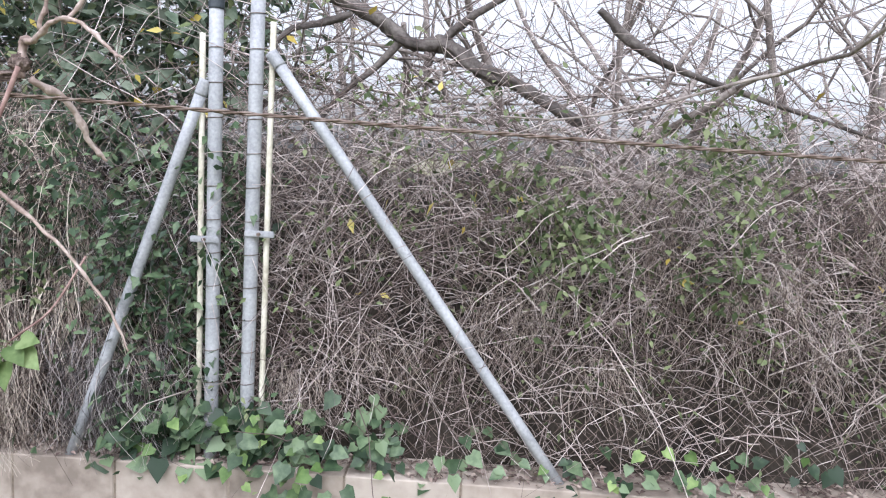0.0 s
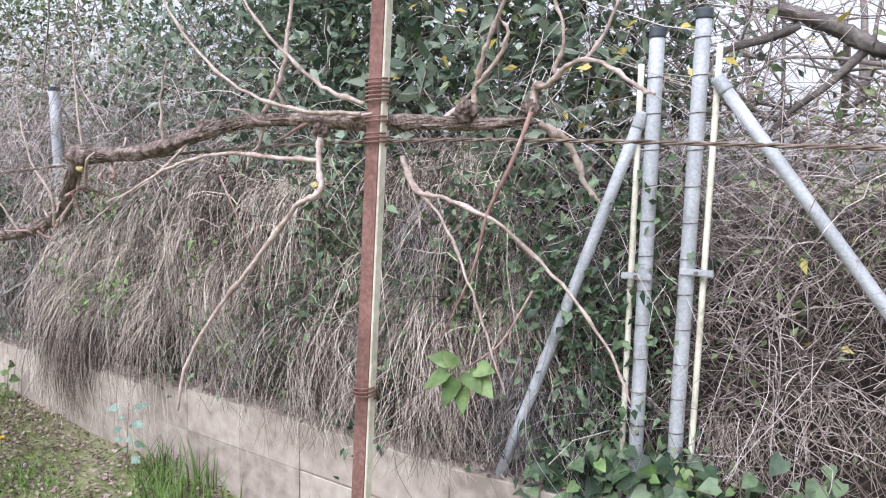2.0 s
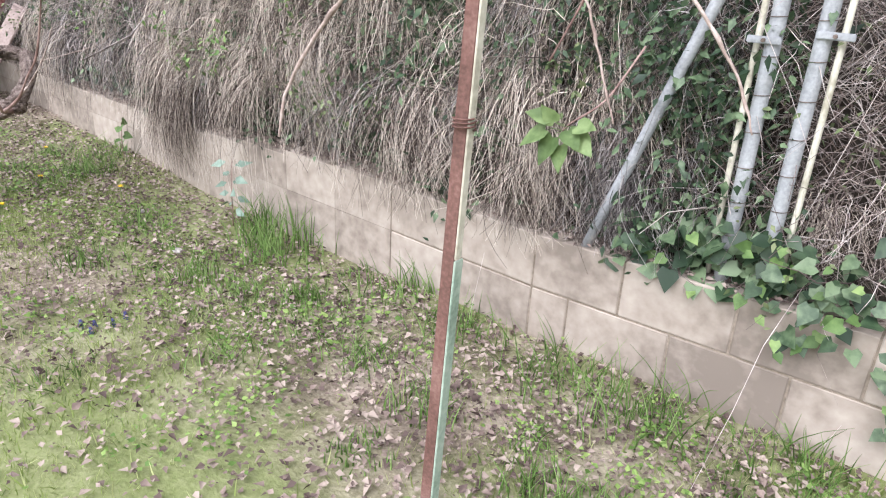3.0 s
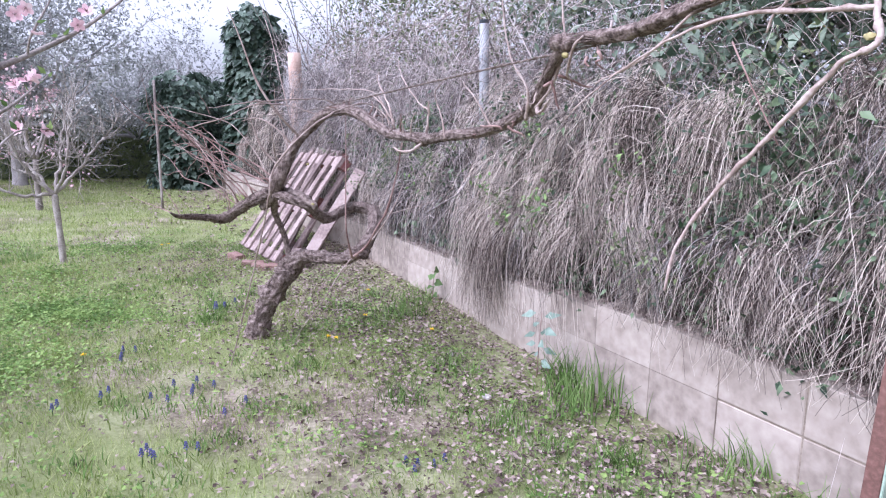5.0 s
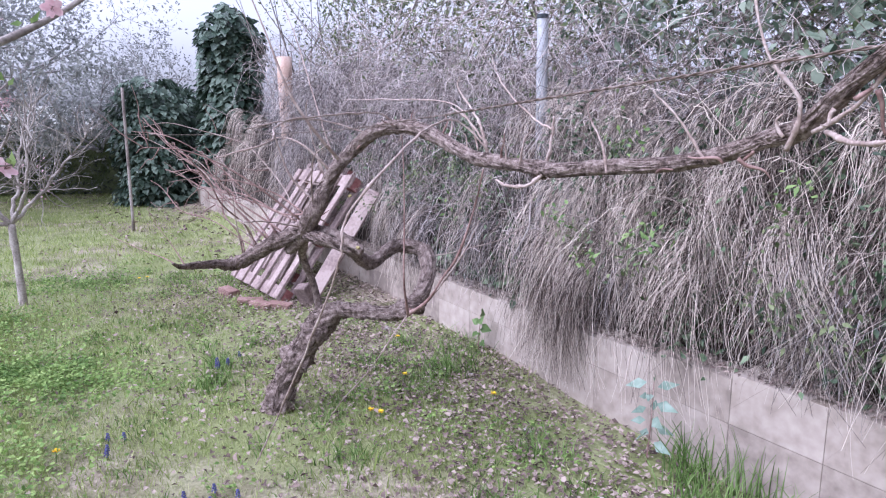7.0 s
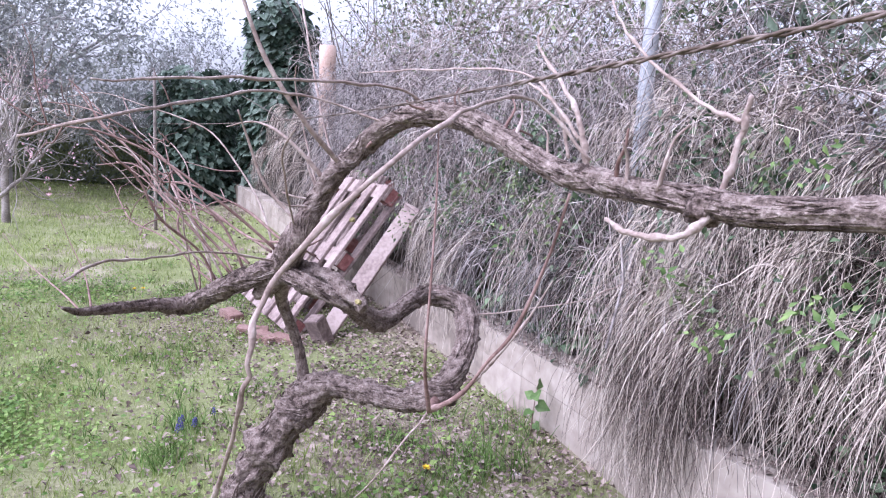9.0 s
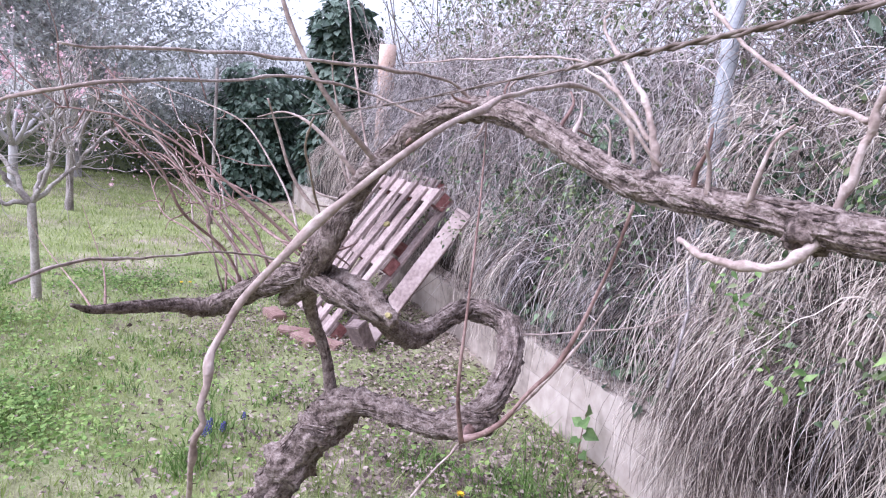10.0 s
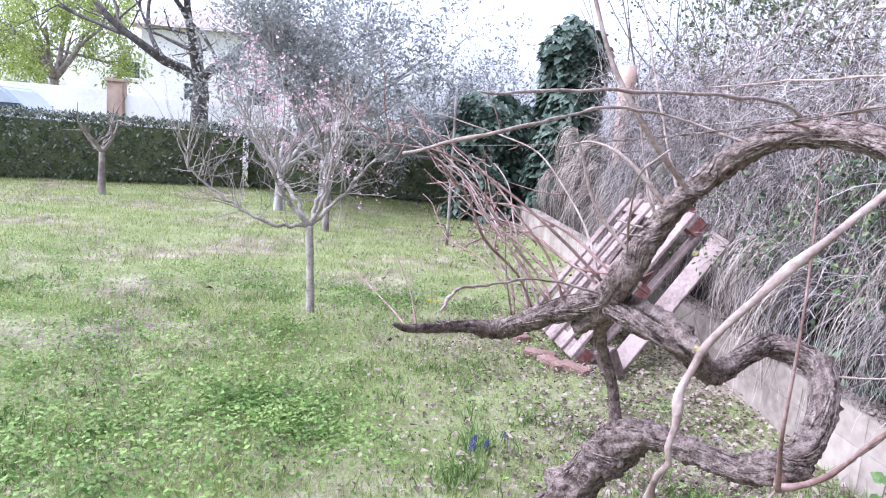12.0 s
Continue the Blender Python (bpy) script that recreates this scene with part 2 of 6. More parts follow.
def thing(name, label, category, group="", kind="", at=(0, 0, 0)):
    ob = new(name)
    ob.empty_display_size = 0.1
    ob.location = at
    return tagged(ob, label, category, group, kind)


def part(name, data, mat, parent, label=""):
    """Links a bmesh or a mesh as one object under parent."""
    if isinstance(data, bmesh.types.BMesh):
        me = bpy.data.meshes.new(name)
        data.to_mesh(me)
        data.free()
        me.materials.append(mat)
        data = me
    ob = new(name, data)
    if parent is not None:
        ob.parent = parent
    if label:
        ob["label"] = label
    return ob


def stuff(name, v, f, mat, label, category, smooth=True):
    return tagged(new(name, raw_mesh(name, v, f, mat, smooth)), label, category, kind="stuff")


def box(bm, x0, x1, y0, y1, z0, z1, bevel=0.0, m=None):
    got = bmesh.ops.create_cube(bm, size=1)["verts"]
    for v in got:
        v.co = Vector(((x0 + x1) / 2 + v.co.x * (x1 - x0), (y0 + y1) / 2 + v.co.y * (y1 - y0), (z0 + z1) / 2 + v.co.z * (z1 - z0)))
    if bevel:
        bmesh.ops.bevel(bm, geom=list({e for v in got for e in v.link_edges}), offset=bevel, segments=2, affect="EDGES")
    if m is not None:
        bmesh.ops.transform(bm, matrix=m, verts=bm.verts)
    return bm


def smooth_line(points, n=8):
    """Catmull-Rom through control points (x, y, z, radius)."""
    p = np.array(points, float)
    p = np.vstack([2 * p[0] - p[1], p, 2 * p[-1] - p[-2]])
    out = []
    for i in range(1, len(p) - 2):
        for t in np.linspace(0, 1, n, endpoint=False):
            a, b, c, d = p[i - 1], p[i], p[i + 1], p[i + 2]
            out.append(0.5 * (2 * b + (c - a) * t + (2 * a - 5 * b + 4 * c - d) * t * t + (3 * b - a - 3 * c + d) * t ** 3))
    out.append(p[-2])
    return np.array(out)


def limb(points, n=8, sides=10, rough=0.0, seed=1, knots=0.0, mat=None, name="limb"):
    """A branch along control points (x, y, z, radius), with gnarled relief and closed ends."""
    q = smooth_line(points, n)
    P, R = q[:, :3], np.maximum(q[:, 3], 0.0008)
    r = np.random.default_rng(seed)
    if knots:
        R = R * (1 + knots * np.interp(np.arange(len(R)), np.arange(0, len(R) + 4, 4), r.normal(0, 1, len(np.arange(0, len(R) + 4, 4)))))
    v, f = tubes(P[None], R[None], sides)
    if rough:
        K = len(P)
        field = r.normal(0, 1, (K + 12, sides))
        field = sum(field[i:i + K] for i in range(6)) / 2.5 + 0.5 * r.normal(0, 1, (K, sides))
        c = np.repeat(P, sides, 0)
        v = c + (v - c) * (1 + rough * field.ravel())[:, None]
    K = len(P)
    v = np.vstack([v, P[:1], P[-1:]])
    a = K * sides
    caps = [(a, (j + 1) % sides, j, j) for j in range(sides)] + [(a + 1, (K - 1) * sides + j, (K - 1) * sides + (j + 1) % sides, (K - 1) * sides + (j + 1) % sides) for j in range(sides)]
    tri = np.array([c[:3] for c in caps])
    me = bpy.data.meshes.new(name)
    me.from_pydata(v.tolist(), [], f.tolist() + tri.tolist())
    me.polygons.foreach_set("use_smooth", np.full(len(me.polygons), True))
    me.materials.append(mat)
    return me


# ---- ground and wall ----
def wall_y(x):
    """The garden face of the low wall."""
    x = np.asarray(x, float)
    return np.where(x > -1.5, 2.72, 2.72 - 0.075 * (x + 1.5))


def wall_top(x):
    """The wall loses height where the old end begins."""
    x = np.asarray(x, float)
    return np.interp(x, [-4.2, -2.9], [0.405, 0.49])


def grid_mesh(name, xs, ys, zf, mat):
    X, Y = np.meshgrid(xs, ys, indexing="ij")
    Z = zf(X, Y)
    n, k = X.shape
    i = np.arange(n * k).reshape(n, k)
    f = np.stack([i[:-1, :-1], i[1:, :-1], i[1:, 1:], i[:-1, 1:]], -1).reshape(-1, 4)
    return raw_mesh(name, np.stack([X, Y, Z], -1).reshape(-1, 3), f, mat)


def ground_z(X, Y):
    near = np.exp(-((X + 3) ** 2 + Y ** 2) / 300.0)
    return 0.018 * near * (np.sin(X * 2.3 + 1.1 * np.sin(Y * 1.7)) + np.sin(Y * 2.9 + X * 0.8)) + 0.008 * np.sin(X * 7.1) * np.sin(Y * 6.3) * near - 0.01 + 0.085 * np.exp(-((wall_y(X) - Y) / 0.32) ** 2) * np.clip((-4.3 - X) / 0.8, 0, 1) * (Y < wall_y(X) + 0.5)


xs = np.concatenate([[-3000, -800, -250, -90, -45, -30], np.arange(-24, 6, 0.15), [8, 20, 60, 300, 3000]])
ys = np.concatenate([[-3000, -600, -120, -40, -20], np.arange(-12, 5, 0.15), [7, 20, 60, 300, 3000]])
tagged(new("ground", grid_mesh("ground", xs, ys, ground_z, M_GROUND)), "mossy lawn of short grass over bare soil and leaf litter", "lawn", kind="structure")


def bank_z(X, Y):
    d = Y - wall_y(X) - 0.2
    z = 0.42 + 1.15 * (1 - np.exp(-np.maximum(d, 0) * 3.0)) + 0.10 * np.sin(X * 3.1) * np.clip(d, 0, 1) + 0.06 * np.sin(X * 8 + Y * 5)
    return np.where(d < 0, wall_top(X) - 0.09, z - 0.07 * (X < -3.4))


V = np.array([0.19, 0.24, 0.3, 0.4, 0.5, 0.65, 0.85, 1.1, 1.5, 2.2, 3.5, 6.0])
bx = np.arange(-26, 8, 0.2)
BX, BV = np.meshgrid(bx, V, indexing="ij")
BY = wall_y(BX) + BV
BZ = bank_z(BX, BY)
bi = np.arange(BX.size).reshape(BX.shape)
bf = np.stack([bi[:-1, :-1], bi[1:, :-1], bi[1:, 1:], bi[:-1, 1:]], -1).reshape(-1, 4)
tagged(new("ground_bank", raw_mesh("ground_bank", np.stack([BX, BY, BZ], -1).reshape(-1, 3), bf, M_SHADED_SOIL)), "earth bank behind the low block wall, coloured near black as deep shade", "bank", kind="structure")

# the low wall: a mortar core with blocks proud of it
wall = tagged(new("wall_garden"), "low retaining wall of cream painted concrete blocks", "wall", kind="structure")
COURSE, BLOCK, THICK = 0.245, 0.44, 0.20


def wall_strip(x0, x1, inset, z0, z1):
    bm = bmesh.new()
    a, b = float(wall_y(x0)), float(wall_y(x1))
    rows = []
    for x, y in ((x0, a), (x1, b)):
        rows.append([bm.verts.new((x, y + inset, z0)), bm.verts.new((x, y + THICK - inset, z0)), bm.verts.new((x, y + THICK - inset, z1)), bm.verts.new((x, y + inset, z1))])
    for j in range(4):
        bm.faces.new((rows[0][j], rows[0][(j + 1) % 4], rows[1][(j + 1) % 4], rows[1][j]))
    bm.faces.new(rows[0][::-1])
    bm.faces.new(rows[1])
    bmesh.ops.recalc_face_normals(bm, faces=bm.faces)
    return bm


part("mortar_bed", wall_strip(-1.5, 7, 0.004, -0.3, 0.482), M_MORTAR, wall)
part("mortar_bed", wall_strip(-2.9, -1.5, 0.004, -0.3, 0.482), M_MORTAR, wall)
part("mortar_bed", wall_strip(-26, -2.9, 0.004, -0.3, 0.39), M_MORTAR, wall)

# ---- fence posts on the wall ----
def pipe(name, a, b, r, mat, parent, sides=16, label=""):
    return part(name, limb([(*a, r), (*((Vector(a) + Vector(b)) / 2), r), (*b, r)], 3, sides, mat=mat, name=name), mat, parent, label)


def ring(name, c, r, thick, axis, parent, mat, turns=1, pitch=0.012):
    n = 14 * turns
    a = np.linspace(0, 2 * np.pi * turns, n + 1)
    P = np.stack([c[0] + r * np.cos(a), c[1] + r * np.sin(a), c[2] + pitch * a / (2 * np.pi)], -1)
    v, f = tubes(P[None], np.full((1, n + 1), thick), 5)
    return part(name, raw_mesh(name, v, f, mat), mat, parent)


def fence_post(x, top, base_x, bar_dx, label, clamp_z, y=2.81):
    p = thing("fence_post", label, "fence post", "galvanised fence posts")
    pipe("tube", (base_x, y, 0.44), (x, y, top - 0.03), 0.026, M_STEEL, p)
    pipe("cap", (x, y, top - 0.035), (x, y, top), 0.0285, M_DARK, p)
    pipe("tension_bar", (base_x + bar_dx, y + 0.006, 0.50), (x + bar_dx, y + 0.006, top - 0.12), 0.011, M_BAR, p, 8, "pale flat tension bar")
    bm = bmesh.new()
    cx = x + bar_dx
    box(bm, min(cx, x) - 0.028, max(cx, x) + 0.028, y - 0.034, y - 0.022, clamp_z - 0.012, clamp_z + 0.012, 0.003)
    clamp = part("clamp", bm, M_STEEL, p)
    bm = bmesh.new()
    bmesh.ops.create_cone(bm, cap_ends=True, segments=6, radius1=0.007, radius2=0.007, depth=0.012, matrix=Matrix.Translation(((cx + x) / 2, y - 0.040, clamp_z)) @ Matrix.Rotation(radians(90), 4, "X"))
    part("bolt", bm, M_WIRE, clamp, "rusty hexagonal bolt")
    for z in np.arange(0.66, top - 0.1, 0.125):
        xx = base_x + (x - base_x) * (z - 0.44) / (top - 0.44)
        ring("wire_tie", (xx, y, z), 0.0280, 0.0015, 2, p, M_WIRE)
    return p


fence_post(-0.757, 2.215, -0.762, -0.052, "galvanised tube post with wire ties standing on the wall", 1.345)
fence_post(-0.605, 2.265, -0.625, 0.055, "galvanised tube post with a dark cap on the wall", 1.376)
for a, b, lab in (((-0.80, 2.80, 1.90), (-1.295, 2.76, 0.47), "thin galvanised diagonal brace leaning on the wall"), ((-0.535, 2.80, 2.01), (0.60, 2.79, 0.47), "long galvanised diagonal brace leaning to the post")):
    s = thing("diagonal_brace", lab, "brace", "diagonal fence braces")
    pipe("tube", a, b, 0.0215, M_STEEL, s)
    d = (Vector(b) - Vector(a)).normalized()
    e = Vector(a)
    pipe("flattened_end", e - d * 0.03, e + d * 0.03, 0.024, M_STEEL, s, 8)
far_post = thing("fence_post", "leaning galvanised tube post half sunk in dry stems", "fence post", "galvanised fence posts")
pipe("tube", (-4.96, 3.22, 0.6), (-4.96, 3.18, 2.22), 0.036, M_STEEL, far_post)
pipe("cap", (-4.96, 3.18, 2.22), (-4.96, 3.18, 2.245), 0.038, M_DARK, far_post)

# chain-link mesh behind the posts
links = []
for s in (-1, 1):
    x0 = np.arange(-3.2, 6.0, 0.075)
    k = 12
    t = np.linspace(0, 1, k)
    X = x0[:, None] + s * 1.5 * t[None]
    Z = np.broadcast_to(0.5 + 1.5 * t, X.shape)
    Y = wall_y(X) + 0.115 + 0.006 * np.sin(X * 9)
    links.append(tubes(np.stack([X, Y, Z], -1), np.full(X.shape, 0.0014), 3))
v, f = merged(links)
stuff("chain_link_fence", v, f, M_WIRE, "rusty chain-link fence overgrown with brambles", "fence")

# ---- rusty trellis post and wires ----
rp = thing("trellis_post", "red-primed rusty angle-steel trellis post with pale green edge", "post")
PX, PY = -1.05, 1.55
LEAN = Matrix.Translation((PX + 0.006, PY, 1.9)) @ Matrix.Rotation(radians(2.4), 4, "Y") @ Matrix.Translation((-PX, -PY, -1.9))
part("front_flange", box(bmesh.new(), PX - 0.018, PX + 0.018, PY - 0.006, PY, -0.15, 2.9, 0.0015, LEAN), M_RUST, rp)
part("side_flange", box(bmesh.new(), PX + 0.0185, PX + 0.0235, PY - 0.006, PY + 0.018, 0.86, 2.9, 0.0015, LEAN), M_BAR, rp, "pale weathered flange")
part("side_flange", box(bmesh.new(), PX + 0.0185, PX + 0.0245, PY - 0.007, PY + 0.026, -0.15, 0.857, 0.0015, LEAN), M_GREENPAINT, rp, "pale green painted flange")
for z, n in ((1.18, 3), (1.755, 3), (1.80, 2), (1.845, 6)):
    ring("wire_wrap", (PX + 0.008 + 0.042 * (z - 1.9), PY + 0.006, z), 0.0265, 0.0024, 2, rp, M_RUST, n, 0.009)


def twisted_wire(name, pts, label, twist=0.10, r=0.0026):
    q = smooth_line([(*p, r) for p in pts], 60)
    P = q[:, :3]
    w = thing(name, label, "wire", "trellis wires")
    s = np.concatenate([[0], np.cumsum(np.linalg.norm(np.diff(P, axis=0), axis=1))])
    for k in (0, np.pi):
        o = np.stack([0 * s, np.cos(s / twist * 6.28 + k), np.sin(s / twist * 6.28 + k)], -1) * r * 1.05
        v, f = tubes((P + o)[None], np.full((1, len(P)), r), 5)
        part("strand", raw_mesh("strand", v, f, M_WIRE), M_WIRE, w)
    return w


twisted_wire("trellis_wire", [(5.5, 1.62, 1.62), (2.0, 1.60, 1.70), (0.2, 1.58, 1.74), (PX, PY + 0.02, 1.765), (-2.2, 1.56, 1.70), (-3.6, 1.52, 1.585)], "two-strand twisted rusty trellis wire", 0.09)
twisted_wire("trellis_wire", [(-3.6, 1.52, 1.585), (-4.6, 1.52, 1.52), (-7.0, 1.7, 1.47), (-12.4, 2.05, 1.40)], "thin rusty trellis wire carrying the old vine", 0.3, 0.0016)

# ---- old vine ----
vine = thing("grapevine", "old gnarled grapevine with shaggy bark trained along a wire", "vine", at=(0, 0, 0))


def shag(points, n, seed, parent, r0=0.0035, n_seg=7):
    """Loose bark strips lying along a limb."""
    g = np.random.default_rng(seed)
    q = smooth_line(points, 12)
    P, R = q[:, :3], q[:, 3]
    T = np.gradient(P, axis=0)
    T /= np.linalg.norm(T, axis=1, keepdims=True)
    U = np.cross(T, [0.31, 0.52, 0.79])
    U /= np.linalg.norm(U, axis=1, keepdims=True)
    W = np.cross(T, U)
    i0 = g.integers(0, len(P) - 4, n)
    span = g.integers(3, 9, n)
    t = np.linspace(0, 1, n_seg)
    idx = np.clip(i0[:, None] + span[:, None] * t[None], 0, len(P) - 1)
    a = g.uniform(0, 2 * np.pi, n)[:, None] + g.normal(0, 0.25, (n, 1)) * t[None]
    lo = np.floor(idx).astype(int)
    lift = (0.97 + 0.08 * g.random((n, 1)) + 0.10 * g.random((n, 1)) * (2 * t[None] - 1) ** 4)
    C = np.stack([np.interp(idx, np.arange(len(P)), P[:, j]) for j in range(3)], -1)
    Rr = np.interp(idx, np.arange(len(P)), R) * lift
    pts = C + Rr[..., None] * (np.cos(a)[..., None] * U[lo] + np.sin(a)[..., None] * W[lo])
    rad = r0 * g.uniform(0.5, 1.4, (n, 1)) * np.sin(0.25 + 2.6 * t)[None]
    v, f = tubes(pts, rad, 4)
    part("shaggy_bark", raw_mesh("shaggy_bark", v, f, M_BARK), M_BARK, parent, "peeling strips of bark")


def bough(points, rough, seed, label="", name="limb", mat=None, n=9, sides=12, knots=0.10, parent=None, thin=1.0, strips=0):
    points = [(x, y, z, w * thin) for x, y, z, w in points]
    if strips:
        shag(points, int(strips * 1.9), seed, vine, 0.060 * points[len(points) // 2][3] + 0.0008)
    return part(name, limb(points, n, sides, rough, seed, knots, mat or M_BARK, name), mat or M_BARK, parent or vine, label)


bough([(-5.06, 1.40, -0.08, 0.095), (-5.03, 1.42, 0.05, 0.085), (-4.98, 1.46, 0.22, 0.070), (-4.90, 1.53, 0.40, 0.066), (-4.84, 1.60, 0.53, 0.078), (-4.76, 1.66, 0.60, 0.0440), (-4.64, 1.74, 0.61, 0.0376), (-4.50, 1.83, 0.62, 0.0376), (-4.43, 1.93, 0.69, 0.0416), (-4.50, 2.04, 0.80, 0.0376), (-4.63, 2.10, 0.89, 0.0400), (-4.76, 2.02, 0.91, 0.0368), (-4.68, 1.90, 0.90, 0.0320), (-4.59, 1.75, 0.87, 0.0336), (-4.50, 1.60, 0.96, 0.0256), (-4.54, 1.50, 1.01, 0.0256), (-4.66, 1.45, 1.03, 0.0336)], 0.14, 3, "thick twisted trunk with shaggy bark", "trunk", n=14, sides=30, knots=0.10, thin=0.92, strips=420)
bough([(-4.78, 1.40, 0.93, 0.0234), (-4.70, 1.44, 1.02, 0.0390), (-4.60, 1.46, 1.14, 0.0374), (-4.56, 1.51, 1.27, 0.0312), (-4.50, 1.55, 1.37, 0.0273), (-4.45, 1.62, 1.46, 0.0299), (-4.36, 1.66, 1.52, 0.0290), (-4.25, 1.70, 1.545, 0.0290), (-4.10, 1.73, 1.535, 0.0299), (-3.98, 1.75, 1.50, 0.0273), (-3.84, 1.75, 1.46, 0.0240), (-3.73, 1.75, 1.43, 0.0240), (-3.62, 1.75, 1.42, 0.0256), (-3.48, 1.74, 1.415, 0.0216), (-3.33, 1.74, 1.41, 0.0248), (-3.20, 1.70, 1.41, 0.0224), (-3.0, 1.68, 1.43, 0.0208), (-2.78, 1.68, 1.448, 0.0208), (-2.60, 1.675, 1.48, 0.0205), (-2.46, 1.66, 1.525, 0.0200), (-2.37, 1.64, 1.55, 0.0216), (-2.27, 1.60, 1.625, 0.0185), (-2.20, 1.575, 1.675, 0.0175), (-2.12, 1.55, 1.725, 0.0200)], 0.12, 5, "long arched cordon with peeling bark", "cordon", n=10, sides=24, knots=0.06, strips=700)
bough([(-2.16, 1.54, 1.735, 0.034), (-2.04, 1.54, 1.735, 0.036), (-1.86, 1.54, 1.735, 0.030), (-1.72, 1.53, 1.755, 0.032), (-1.56, 1.53, 1.79, 0.031), (-1.40, 1.53, 1.815, 0.029), (-1.22, 1.55, 1.815, 0.027), (-1.05, 1.59, 1.81, 0.030), (-0.94, 1.57, 1.805, 0.027), (-0.82, 1.58, 1.80, 0.024), (-0.70, 1.60, 1.805, 0.022)], 0.12, 6, "", "cordon", n=10, sides=20, thin=0.52, knots=0.2, strips=220)
bough([(-4.66, 1.45, 1.05, 0.045), (-4.76, 1.37, 1.0, 0.044), (-4.89, 1.30, 0.93, 0.040), (-5.06, 1.23, 0.84, 0.036), (-5.0, 1.10, 0.86, 0.024), (-4.88, 0.98, 0.885, 0.020), (-4.76, 0.88, 0.91, 0.012), (-4.70, 0.83, 0.94, 0.004)], 0.14, 8, "", "arm", n=10, sides=20, thin=0.85, strips=120)
bough([(-4.70, 1.45, 1.0, 0.030), (-4.84, 1.50, 0.88, 0.024), (-4.87, 1.57, 0.72, 0.020), (-4.85, 1.60, 0.54, 0.026)], 0.12, 9, "", "second_stem", n=9, sides=16, thin=0.8, strips=50)
bough([(-4.66, 1.50, 1.04, 0.040), (-4.55, 1.56, 1.03, 0.032), (-4.46, 1.60, 0.99, 0.028), (-4.42, 1.62, 0.96, 0.020)], 0.16, 10, "", "spur", n=8, sides=16, thin=0.8)

for k, (p, r) in enumerate([((-0.83, 1.57, 1.825), 0.030), ((-0.70, 1.60, 1.83), 0.022), ((-1.20, 1.55, 1.79), 0.022), ((-1.56, 1.53, 1.80), 0.026), ((-3.32, 1.73, 1.40), 0.036), ((-3.64, 1.75, 1.425), 0.032), ((-2.10, 1.54, 1.725), 0.032), ((-2.40, 1.65, 1.535), 0.026), ((-4.50, 1.60, 1.00), 0.032), ((-4.84, 1.60, 0.52), 0.085), ((-4.43, 1.93, 0.66), 0.055)]):
    bm = bmesh.new()
    bmesh.ops.create_icosphere(bm, subdivisions=4, radius=1.0)
    for q in bm.verts:
        d = q.co.normalized()
        q.co = Vector(p) + d * r * (0.82 + 0.28 * noise.noise(d * 2.3 + Vector((k * 7, 0, 0))) + 0.16 * noise.noise(d * 6.5 + Vector((0, k * 5, 0))))
    for face in bm.faces:
        face.smooth = True
    part("knuckle", bm, M_BARK, vine, "swollen pruning knuckle")

